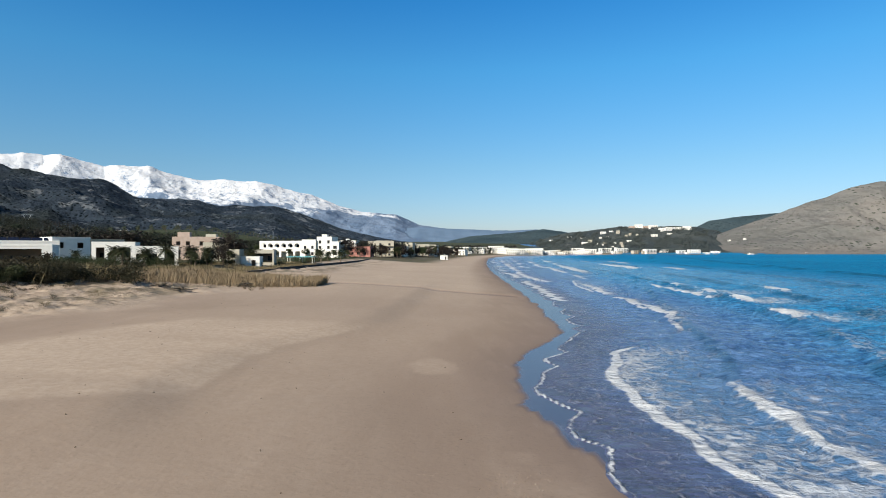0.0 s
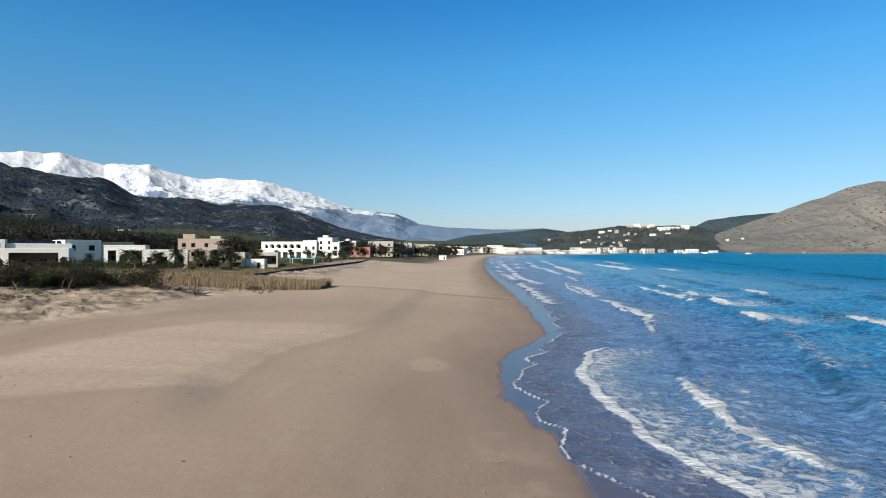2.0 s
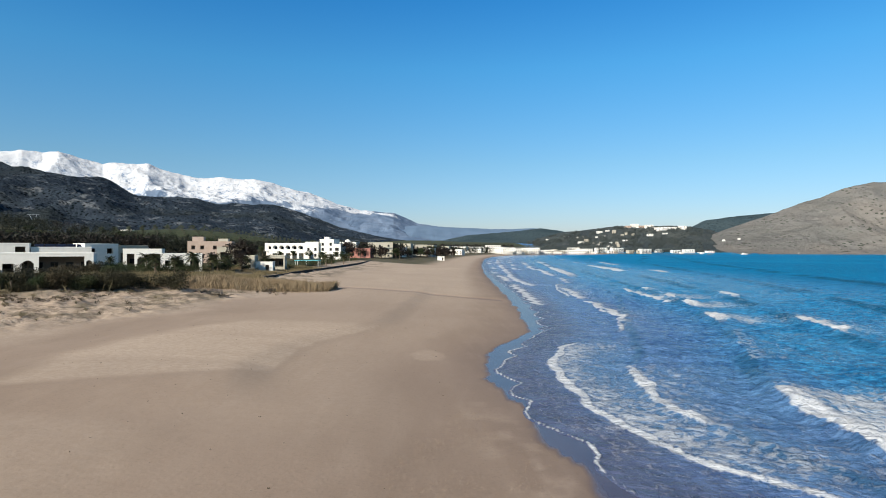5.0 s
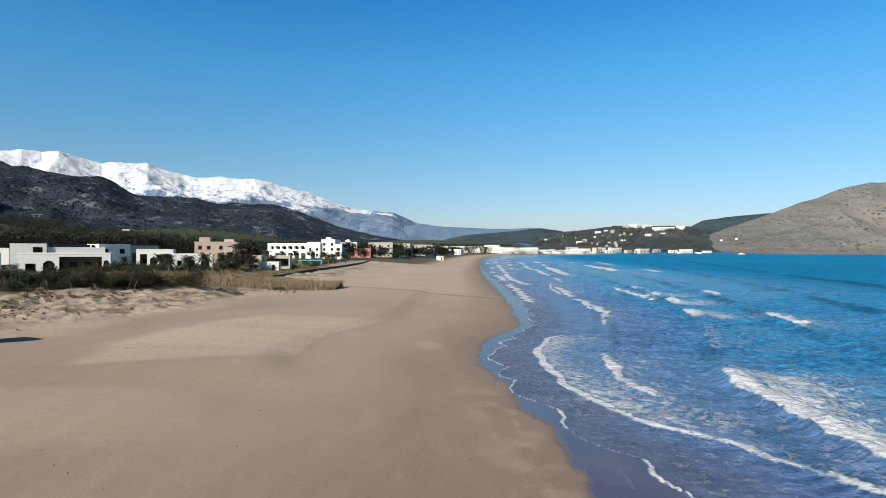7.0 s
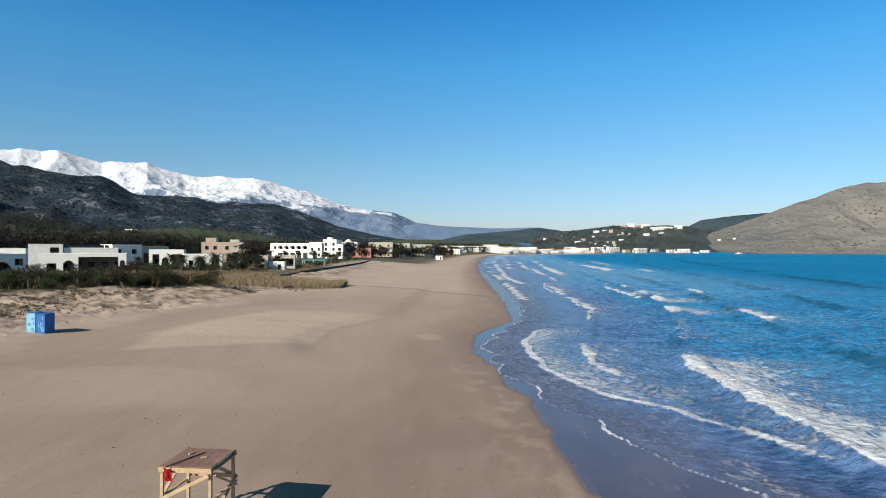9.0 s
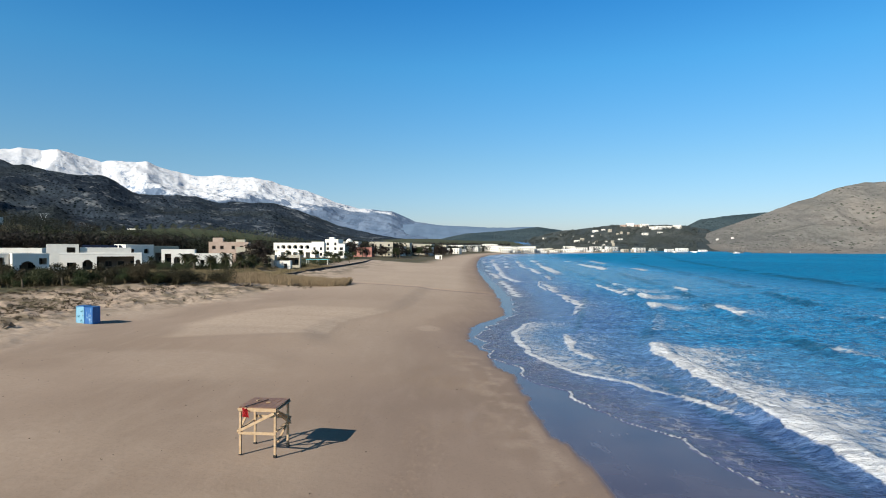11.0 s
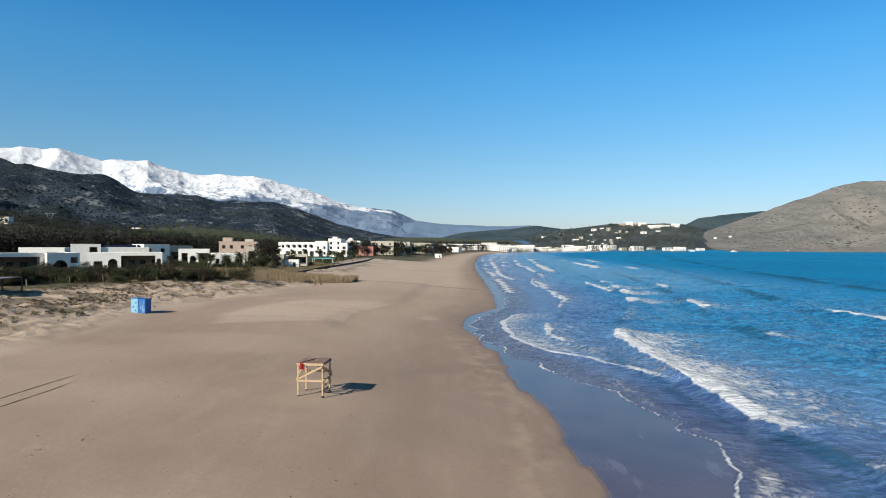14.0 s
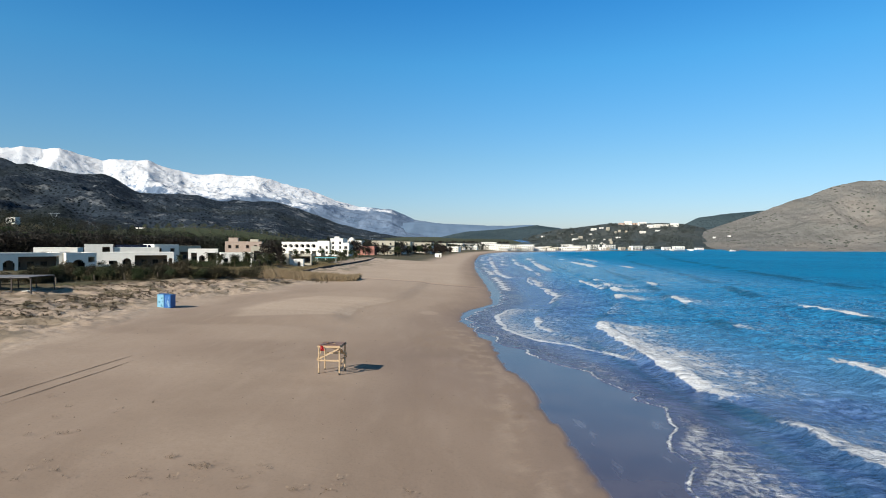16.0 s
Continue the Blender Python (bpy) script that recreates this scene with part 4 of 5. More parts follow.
def tyre_track(off, lengths, seed):
    """A narrow groove pressed in damp sand, in broken lengths, lying on the beach."""
    for a, b in lengths:
        ys = np.arange(a, b, 0.3)
        wide = 0.055 * (0.25 + 0.9 * fbm(ys * 0.7, ys * 0, 3, seed)) * np.minimum(1, np.minimum(ys - a + 0.1, b - ys + 0.1) / 2.5)
        mid = off - 22.9 + 0.085 * (ys + 6.2) + 0.12 * (fbm(ys * 0.25, ys * 0 + 2, 3, seed + 1) - 0.5)
        xs = np.stack([mid - wide, mid + wide], 1)
        yy = np.stack([ys, ys], 1)
        ob = sheet("tyre_track", xs, yy, ground_height(xs, yy) + 0.018, TRACK)
        tagged(ob, "narrow dark tyre track pressed into the damp sand", "tyre track", "tyre tracks on the beach")


tyre_track(0.0, ((-36, -24), (-22.5, -5.5)), 171)
tyre_track(1.15, ((-34, -21.5), (-20.2, -7.5)), 175)

cl = np.concatenate([np.stack([r.normal(x, sx, n), r.normal(y, 0.9, n)], 1) for x, y, sx, n in ((-17, -24.8, 0.9, 6), (-10, -27.2, 0.7, 10), (-7.6, -27.6, 1.2, 6), (-15, -28.6, 2.4, 14), (-3, -29, 3, 8), (-20, -20, 3, 6))])
litter("weed_clumps", "dark clumps of dried weed and pebbles on the beach", cl, 0.20, 420, 0.026, DRY_WEED, 32)
litter("shell_grit", "pale shell grit and crumbs of dry sand among the weed", cl, 0.32, 900, 0.030, CLOD, 36)
lx, ly = 8 * r.random(9000) - 1.5, -44 + 62 * r.random(9000)
ok = (inland(lx, ly) > 0.6) & (inland(lx, ly) < 9) & (fbm(lx * 0.5, ly * 0.3, 3, 33) > 0.52)
litter("sand_clods", "pale grit and shell fragments along the damp sand", np.stack([lx, ly], 1)[ok], 0.30, 15000, 0.020, CLOD, 34)


def driftwood_pile(x, y, wide, seed):
    r = random.Random(seed)
    t = thing("driftwood_pile", pose(x, y, on_ground(x, y)), "dark heap of driftwood and roots at the edge of the sand", "driftwood", "driftwood heaps")
    for k in range(16):
        b = bmesh.new()
        a, q = r.uniform(0, 6.28), r.uniform(0, 0.45) * wide
        cx, cy, cz = q * math.cos(a) * 1.5, q * math.sin(a), r.uniform(0.02, 0.45) * (1 - q / wide)
        d, l = r.uniform(0, 6.28), r.uniform(0.5, 1.1) * wide * 0.5
        tube(b, [(cx - l * math.cos(d), cy - l * math.sin(d), cz), (cx, cy, cz + 0.12), (cx + l * math.cos(d), cy + l * math.sin(d), cz + r.uniform(-0.1, 0.35))], [0.05, 0.09, 0.02], 5)
        part("branch", b, DRIFT, t)


driftwood_pile(-26.2, 82.5, 1.8, 1)
driftwood_pile(-29.2, 69.5, 1.9, 2)
driftwood_pile(-32.5, 72.5, 1.4, 3)
driftwood_pile(-37.6, 19.5, 0.8, 4)

# trees behind and between the houses
broad = [make_tree("tree", "broad dark evergreen tree behind the bungalows", "tree", LEAF_DARK, 7.5, 3.4, rng, 1300, group="trees inland") for k in range(3)]
scatter(broad, clear_view(band(110, 31, (-200, -70), (160, 330), 26, 25)) + band(60, 32, (-330, -110), (190, 420), 45, 40) + band(8, 33, (-60, -20), (340, 420), 8, 20) + band(20, 30, (-20, 10), (420, 640), 8, 30), 34, 0.8, 1.35)
brown = [make_tree("bare_tree", "leafless brown winter tree behind the houses", "tree", LEAF_BROWN, 7.0, 3.2, rng, 900, True, group="bare trees inland") for k in range(2)]
scatter(brown, clear_view(band(70, 35, (-230, -105), (160, 260), 24, 18)) + band(3, 36, (-62, -58), (172, 182), 1.5, 3) + band(150, 37, (-46, 15), (335, 640), 9, 30), 38, 0.8, 1.35)
for k, (x, y) in enumerate(((-50.5, 126), (-47.4, 129), (-44.6, 128), (-52.5, 122))):
    copy_thing_scaled(brown[k % 2], pose(x, y, on_ground(x, y), 0, 0, 80 * k) @ Matrix.Diagonal((0.55, 0.55, 0.62, 1)))
for k, (x, y) in enumerate(((-74, 281), (-66.5, 279), (-60, 283), (-53.5, 278), (-47, 282), (-42.5, 277))):
    copy_thing_scaled(broad[k % 3], pose(x, y, on_ground(x, y), 0, 0, 70 * k) @ Matrix.Diagonal((0.62, 0.62, 0.48 + 0.05 * (k % 3), 1)))
olive = [make_tree("olive_tree", "small grey-green olive tree on the slope", "tree", LEAF_OLIVE, 4.5, 2.3, rng, 500, group="olive trees")]
rows_of_olives = [(-345 + 13 * i + 4 * j, 520 + 18 * j) for j in range(10) for i in range(17)]
scatter(olive, rows_of_olives, 39, 0.8, 1.2)
palm = [make_palm("palm_tree", "palm tree with a round head of drooping fronds", 4.2, rng, "palms in the gardens")]
scatter(palm, [(-61, 116), (-53.5, 124), (-50, 133), (-47.5, 127), (-44, 150), (-36, 205), (-40, 230), (-37, 262), (-88, 131), (-72, 122), (-33, 215), (-57, 132), (-60, 121), (-63, 124), (-49, 122), (-45.5, 134), (-42.5, 141), (-52, 150), (-35.5, 190), (-41, 215), (-81, 120), (-47, 119), (-45.5, 121), (-58.5, 119), (-52, 109), (-55.5, 108), (-49.5, 112), (-53, 112)], 40, 0.5, 0.85)

# far woods on the plain and the foot of the hill, too many to count
def woods(name, label, n, first, last, near, far, leaf, count, size, seed, cut):
    r = np.random.default_rng(seed)
    a, out = np.radians(first + (last - first) * r.random(n)), near + (far - near) * r.random(n) ** 1.3
    x, y = out * np.sin(a), out * np.cos(a)
    ok = (inland(x, y) > 60) & (fbm(x * 0.012, y * 0.012, 3, seed + 3) > cut)
    ok &= ~((y < 340) & (x / y > -0.40)) & (((x + 235) / 150) ** 2 + ((y - 600) / 110) ** 2 > 1)
    x, y = x[ok], y[ok]
    z = ground_height(x, y)
    cent = np.concatenate([np.stack([x + r.normal(0, 1, len(x)), y + r.normal(0, 1, len(x)), z + k], 1) for k in (1.6, 3.8, 6.0, 7.6)])
    co, fc = leaf_cloud(cent, 2.9, count, size, r, 0.75)
    tagged(new(name, raw_mesh(name, co, fc, leaf)), label, "woods", kind="stuff")


woods("far_woods", "dark evergreen trees massed on the rising plain", 3600, -52, -6, 230, 640, LEAF_WOOD, 210000, 0.4, 51, 0.40)
woods("bare_woods", "brown leafless woods on the rising plain", 2200, -52, -24, 225, 520, LEAF_BROWN, 140000, 0.36, 61, 0.45)
woods("plain_trees", "brown and dark trees on the plain behind the resort", 2600, -9, 8, 1150, 1560, LEAF_BROWN, 60000, 1.0, 76, 0.30)
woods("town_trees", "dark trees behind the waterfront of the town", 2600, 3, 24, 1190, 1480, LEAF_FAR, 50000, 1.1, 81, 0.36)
woods("resort_trees", "dark trees between the resort buildings", 5200, -10, 13, 400, 1180, LEAF_WOOD, 130000, 0.8, 71, 0.30)

# trees on the hill above the harbour
r = np.random.default_rng(91)
cent = []
for k in range(1500):
    a, d = 9 + 16 * r.random(), 1440 + 480 * r.random()
    if fbm(np.array([a * 1.3]), np.array([d * 0.012]), 3, 93)[0] > 0.44:
        p = on_hill(town_hill, a, d)
        cent += [(p.x, p.y, p.z + 1.5), (p.x + 1.5, p.y, p.z + 4)]
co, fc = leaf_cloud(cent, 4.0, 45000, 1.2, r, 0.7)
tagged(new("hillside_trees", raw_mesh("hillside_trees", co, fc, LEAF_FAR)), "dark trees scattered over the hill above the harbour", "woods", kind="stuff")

# ---- buildings ----
def pierced_wall(bm, x0, x1, z0, z1, y0, y1, openings):
    """A wall along x from y0 to y1 thick, in one piece; openings: (x0, x1, sill, head, arched)."""
    holes = []
    for a, b, sill, head, arched in openings:
        if not arched:
            holes.append((a, b, sill, head))
            continue
        n, r = 8, (b - a) / 2
        for k in range(n):
            um = (k + 0.5) / n * (b - a) - r
            holes.append((a + (b - a) * k / n, a + (b - a) * (k + 1) / n, sill, round(head - r + math.sqrt(r * r - um * um), 4)))
    xs = sorted({x0, x1} | {round(v, 4) for q in holes for v in q[:2]})
    zs = sorted({z0, z1} | {round(v, 4) for q in holes for v in q[2:]})
    at = {}
    corner = lambda x, z: at.setdefault((x, z), bm.verts.new((x, y0, z)) if (x, z) not in at else None)
    for a, b in zip(xs, xs[1:]):
        for c, d in zip(zs, zs[1:]):
            mx, mz = (a + b) / 2, (c + d) / 2
            if not any(q[0] < mx < q[1] and q[2] < mz < q[3] for q in holes):
                bm.faces.new((corner(a, c), corner(b, c), corner(b, d), corner(a, d)))
    made = bmesh.ops.extrude_face_region(bm, geom=list(bm.faces))["geom"]
    bmesh.ops.translate(bm, verts=[g for g in made if isinstance(g, bmesh.types.BMVert)], vec=(0, y1 - y0, 0))
    bmesh.ops.recalc_face_normals(bm, faces=list(bm.faces))
    return bm


def window(parent, x, z, w, h, y, deep=0.12):
    """A framed pane in a wall that faces -y at y."""
    f = bmesh.new()
    for s in (-1, 1):
        box(f, x + s * w / 2 - 0.04, x + s * w / 2 + 0.04, y - 0.03, y + 0.05, z, z + h)
    box(f, x - w / 2, x + w / 2, y - 0.03, y + 0.05, z + h - 0.07, z + h)
    box(f, x - w / 2, x + w / 2, y - 0.06, y + 0.05, z - 0.02, z + 0.06)
    box(f, x - 0.03, x + 0.03, y - 0.02, y + 0.05, z, z + h)
    win = part("window", f, FRAME_DARK, parent)
    g = bmesh.new()
    box(g, x - w / 2 + 0.03, x + w / 2 - 0.03, y - 0.012, y + 0.03, z + 0.04, z + h - 0.05)
    part("pane", g, DARK_GLASS, win)


def roof(parent, x0, x1, y0, y1, z, wall, rim=0.35):
    """A flat roof with a raised rim."""
    b = bmesh.new()
    box(b, x0 + 0.22, x1 - 0.22, y0 + 0.22, y1 - 0.22, z, z + 0.08)
    part("roof", b, ROOF_FLAT, parent)
    b = bmesh.new()
    for q in ((x0 - 0.03, x1 + 0.03, y0 - 0.03, y0 + 0.22), (x0 - 0.03, x1 + 0.03, y1 - 0.22, y1 + 0.03),
              (x0 - 0.03, x0 + 0.22, y0 + 0.22, y1 - 0.22), (x1 - 0.22, x1 + 0.03, y0 + 0.22, y1 - 0.22)):
        box(b, *q, z + 0.002, z + rim, 0.03)
    part("parapet", b, wall, parent)


def bungalow(m, w, d, h, label, openings, wall=WHITE_WALL, deep=3.2, side=(), group="beach bungalows", extras=()):
    """A flat-roofed house: front along x facing -y with a verandah behind a pierced front wall; side: windows in the -x wall."""
    t = thing("bungalow", m, label, "house", group)
    b = bmesh.new()
    pierced_wall(b, 0, w, -0.6, h, 0, 0.3, openings)
    part("front_wall", b, wall, t)
    b = bmesh.new()
    box(b, 0, 0.3, 0.3, d, -0.6, h)
    part("side_wall", b, wall, t)
    b = bmesh.new()
    box(b, w - 0.3, w, 0.3, d, -0.6, h)
    part("side_wall", b, wall, t)
    b = bmesh.new()
    box(b, 0.3, w - 0.3, d - 0.3, d, -0.6, h)
    part("back_wall", b, wall, t)
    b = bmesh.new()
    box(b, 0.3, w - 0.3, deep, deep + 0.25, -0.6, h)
    part("inner_wall", b, VERANDAH_SHADE, t, "inner wall coloured dark brown for the verandah's shade")
    b = bmesh.new()
    box(b, 0.3, w - 0.3, 0.3, deep, -0.6, 0.02)
    part("verandah_floor", b, ROOF_FLAT, t)
    for x in np.arange(1.6, w - 1, 2.6):
        window(t, float(x), 0.3 if int(x * 3) % 2 else 0.9, 1.3, 1.9 if int(x * 3) % 2 else 1.2, deep)
    roof(t, 0, w, 0, d, h, wall)
    for x, z, ww, hh in side:
        b = bmesh.new()
        box(b, -0.04, 0.02, x - ww / 2, x + ww / 2, z, z + hh)
        part("shutter", b, FRAME_DARK, t)
    for kind, x0, x1, y0, y1, z0, z1, mat in extras:
        b = bmesh.new()
        box(b, x0, x1, y0, y1, z0, z1, 0.02)
        part(kind, b, mat, t)
    return t


def solar_row(parent_m, n, label):
    """Tilted dark panels on a steel rack, standing on a roof."""
    for k in range(n):
        t = thing("solar_panel", parent_m @ pose(k * 2.2, 0, 0), label, "solar panel", "solar panels on the roof")
        b = bmesh.new()
        box(b, 0, 2.0, 0, 1.2, 0, 0.06, 0.01)
        b.transform(pose(0, 0, 0.2, 35, 0, 0))
        part("panel", b, PANEL_BLUE, t)
        b = bmesh.new()
        for x in (0.2, 1.8):
            beam(b, (x, 0.9, 0), (x, 0.9, 0.82), 0.05, 0.05)
            beam(b, (x, 0.05, 0), (x, 0.05, 0.2), 0.05, 0.05)
        part("rack", b, METAL, t)


G = 4.1
arch = lambda a, b: (a, b, -0.6, 2.5, True)
gap = lambda a, b, s=-0.6: (a, b, s, 3.25, False)
H1 = pose(-92.2, 77.8, G, 0, 0, 49)
bungalow(H1, 12.2, 10, 3.75, "white flat-roofed bungalow with a dark shaded verandah and arch", [arch(0.8, 3.0), gap(3.6, 11.5)])
bungalow(H1 @ pose(12.4, -1.6, 0), 6.4, 9, 3.75, "white bungalow wing with a wide arched opening", [arch(1.2, 4.0), (4.6, 6.0, 1.8, 3.1, False)], side=((3, 0.8, 1.0, 1.2),),
         extras=(("garden_wall", 6.4, 9.4, -0.2, 0.1, -0.6, 1.2, WHITE_WALL),))
H2 = pose(-82.4, 100.5, G, 0, 0, 25)
bungalow(H2, 16.4, 9.0, 3.7, "white flat-roofed bungalow with arch and long shaded verandah", [(1.4, 3.2, -0.2, 1.9, False), arch(4.4, 6.4), gap(7.2, 14.8), arch(15.1, 16.1)], side=((2.5, 0.4, 1.1, 1.6), (5.4, 0.3, 1.5, 1.9)),
         extras=(("garden_wall", -2.2, -0.002, 0.2, 0.5, -0.6, 1.4, WHITE_WALL),))
bungalow(pose(-124, 138, G + 0.4, 0, 0, 20), 12, 9, 4.3, "low white bungalow block behind the first row", [gap(2, 5, 0.8), gap(7, 10, 0.8)])
H2B = pose(-101.4, 126, G + 0.3, 0, 0, 30)
bungalow(H2B, 7.4, 4.5, 5.5, "tall white two-storey bungalow block with plain end wall", [(4.6, 6.6, 3.0, 5.0, False)], side=((3, 3.5, 0.8, 1.2),))
bungalow(H2B @ pose(7.6, 0.6, 0), 12.5, 8, 4.6, "white bungalow wing carrying solar panels", [gap(1, 4, 0.5), gap(5, 8, 0.5), gap(9, 11.5, 0.5)])
solar_row(H2B @ pose(8.2, 2.2, 4.72), 5, "tilted dark blue solar panel on a steel rack")
H2C = pose(-85.6, 136.0, G + 0.5, 0, 0, 52)
bungalow(H2C, 8.0, 7.0, 5.3, "white two-storey bungalow with a grey shaded side", [(1.0, 2.4, 3.1, 4.4, False), (5.2, 6.6, 3.1, 4.4, False)], side=((2.4, 3.1, 1.1, 1.3), (5.0, 3.1, 0.9, 1.3)))
bungalow(H2C @ pose(8.3, 1.2, 0), 8.0, 7, 4.9, "white bungalow annex with a pergola roof", [gap(0.8, 4, 0.3), gap(4.4, 8.2, 0.3)], wall=CREAM_WALL)
H3 = pose(-71.2, 126, G + 0.4, 0, 0, 18)
bungalow(H3, 8.2, 6.5, 4.1, "white bungalow half hidden by palms and shrubs", [gap(0.8, 2.4), arch(3.0, 4.6), gap(5.4, 7.8)], side=((3, 0.9, 1.2, 1.3), (6, 0.9, 1.2, 1.3)))
bungalow(pose(-58.2, 116.2, G + 0.2, 0, 0, 24), 8.4, 5, 3.3, "white bungalow end with a tall arch behind palms", [(0.9, 1.9, 0.9, 2.1, False), (2.9, 4.6, -0.2, 2.2, False), arch(5.9, 7.7)], side=((3, 0.9, 1.0, 1.3),))
bungalow(pose(-81, 187, G + 0.8, 0, 0, 12), 14, 9, 6.3, "salmon two-storey house with small windows", [(1.2, 2.4, 1, 2.4, False), (4, 5.2, 1, 2.4, False), (1.2, 2.4, 3.9, 5.2, False), (4, 5.2, 3.9, 5.2, False), (8, 9.2, 3.9, 5.2, False), (11, 12.2, 3.9, 5.2, False)], wall=PINK_WALL, deep=1.0,
         extras=(("roof_block", 1.0, 4.6, 3, 7, 6.31, 8.2, PINK_WALL), ("roof_block", 9.2, 12.4, 4, 8, 6.31, 7.6, CREAM_WALL), ("terrace_wall", 14.0, 20.0, 1.0, 6.0, -0.6, 3.4, PINK_WALL), ("terrace_roof", 13.9, 20.2, -1.6, 6.2, 3.402, 3.7, CREAM_WALL)))
bungalow(pose(-68, 178, G + 0.6, 0, 0, 15), 9, 8, 4.6, "cream house with a flat roof terrace", [gap(1, 3), gap(5, 8)], wall=CREAM_WALL)
bungalow(pose(-46.8, 136, G - 0.4, 0, 0, 8), 2.9, 6, 3.3, "cream house end with two small windows", [(0.9, 2.0, 0.4, 1.2, False), (0.9, 2.0, 1.8, 2.7, False)], wall=CREAM_WALL, deep=0.8)
bungalow(pose(-44.0, 137.5, G - 0.6, 0, 0, 8), 4.2, 5, 1.9, "low white house annex beside the palms", [(2.4, 3.3, -0.4, 1.4, False)], wall=WHITE_WALL, deep=0.8)
bungalow(pose(-44.6, 147.5, G - 0.4, 0, 0, 8), 5.4, 5, 3.2, "cream house with dark covered terrace", [(0.4, 5.0, 0.5, 2.7, False)], wall=CREAM_WALL, deep=3)


def hotel():
    """The white hotel: an arcaded wing and a taller stepped block."""
    t = thing("hotel", pose(-84, 291, G + 0.5, 0, 0, -6), "white hotel with an arched upper gallery and stepped taller block", "hotel")
    b = bmesh.new()
    pierced_wall(b, 0, 21, 3.4, 7.0, 0, 0.35, [(0.9 + 3.3 * k, 3.3 + 3.3 * k, 4.3, 6.3, True) for k in range(6)])
    part("gallery_wall", b, WHITE_WALL, t)
    b = bmesh.new()
    pierced_wall(b, 3, 24, -0.8, 3.39, -2.6, -2.3, [(5 + 3.4 * k, 7.4 + 3.4 * k, -0.8, 2.4, False) for k in range(5)])
    part("ground_floor_wall", b, WHITE_WALL, t)
    b = bmesh.new()
    box(b, 0, 21, 2.0, 12, -0.8, 7.0)
    part("wall", b, WHITE_WALL, t)
    b = bmesh.new()
    box(b, 0, 24, -2.6, 2.0, 3.395, 3.6)
    part("terrace", b, ROOF_FLAT, t)
    roof(t, 0, 21, 0, 12, 7.0, WHITE_WALL, 0.5)
    for k in range(6):
        window(t, 2.1 + 3.3 * k, 3.7, 1.6, 2.1, 1.96)
    for x0, x1, y0, h in ((21.2, 28.0, -0.5, 7.6), (28.2, 35.5, 0.8, 9.0), (35.7, 39.5, -1.0, 6.6)):
        b = bmesh.new()
        box(b, x0, x1, y0, y0 + 11, -0.8, h, 0.05)
        part("wall", b, WHITE_WALL, t)
        roof(t, x0, x1, y0, y0 + 11, h, WHITE_WALL, 0.5)
        for x in (x0 + 1.6, x1 - 1.6):
            for z in (0.6, 3.6, 6.2):
                if z + 1.6 < h:
                    window(t, x, z, 1.1, 1.5, y0 - 0.03)
    b = bmesh.new()
    box(b, 30, 32.6, 3, 6, 9.0, 10.6, 0.05)
    part("stair_tower", b, WHITE_WALL, t)
    return t


hotel()
bungalow(pose(-47, 338, G + 0.4, 0, 0, -8), 12, 9, 4.9, "red and salmon seaside house with a pale gable", [(1, 2.4, 0.4, 2.4, False), (4.4, 6, 0.4, 2.4, False), (8, 9.6, 0.4, 2.4, False), (4.4, 6, 3.2, 4.4, False)], wall=RED_WALL, deep=0.9)
bungalow(pose(-57, 352, G + 0.6, 0, 0, -8), 12, 9, 8.4, "tall white seaside house with small windows", [(1.4, 2.8, 0.4, 2.4, False), (6, 7.4, 3.6, 5.2, False), (9, 10.2, 5.4, 7, False)], deep=0.9)


def chapel():
    t = thing("chapel", pose(-72, 470, 9.5), "small white chapel with a dome above the trees", "chapel")
    b = bmesh.new()
    box(b, 0, 9, 0, 12, -4, 4.5, 0.05)
    part("wall", b, WHITE_WALL, t)
    b = bmesh.new()
    bmesh.ops.create_uvsphere(b, u_segments=16, v_segments=8, radius=2.6)
    bmesh.ops.translate(b, verts=b.verts, vec=(4.5, 6, 5.2))
    part("dome", b, WHITE_WALL, t)
    b = bmesh.new()
    bmesh.ops.create_cone(b, segments=16, radius1=2.9, radius2=2.9, depth=1.8, cap_ends=True)
    bmesh.ops.translate(b, verts=b.verts, vec=(4.5, 6, 4.9))
    part("drum", b, WHITE_WALL, t)


chapel()


def town_house(w, d, storeys, wall, label, seed):
    """A plain town building at the origin, facing -y, with windows on each storey."""
    r = random.Random(seed)
    t = thing("town_building", Matrix(), label, "building", "buildings of the resort town")
    h = storeys * 3.1
    b = bmesh.new()
    box(b, -w / 2, w / 2, 0, d, -4, h, 0.05)
    part("wall", b, wall, t)
    roof(t, -w / 2, w / 2, 0, d, h, wall, 0.6)
    for s in range(storeys):
        n = max(2, int(w / 4))
        for k in range(n):
            if r.random() < 0.88:
                window(t, -w / 2 + w * (k + 0.5) / n, s * 3.1 + 0.8, 1.2, 1.3, -0.03)
        if r.random() < 0.6:
            b = bmesh.new()
            box(b, -w / 2 + 0.4, w / 2 - 0.4, -1.2, -0.002, s * 3.1 + 0.25, s * 3.1 + 0.42)
            part("balcony", b, wall, t)
    return t


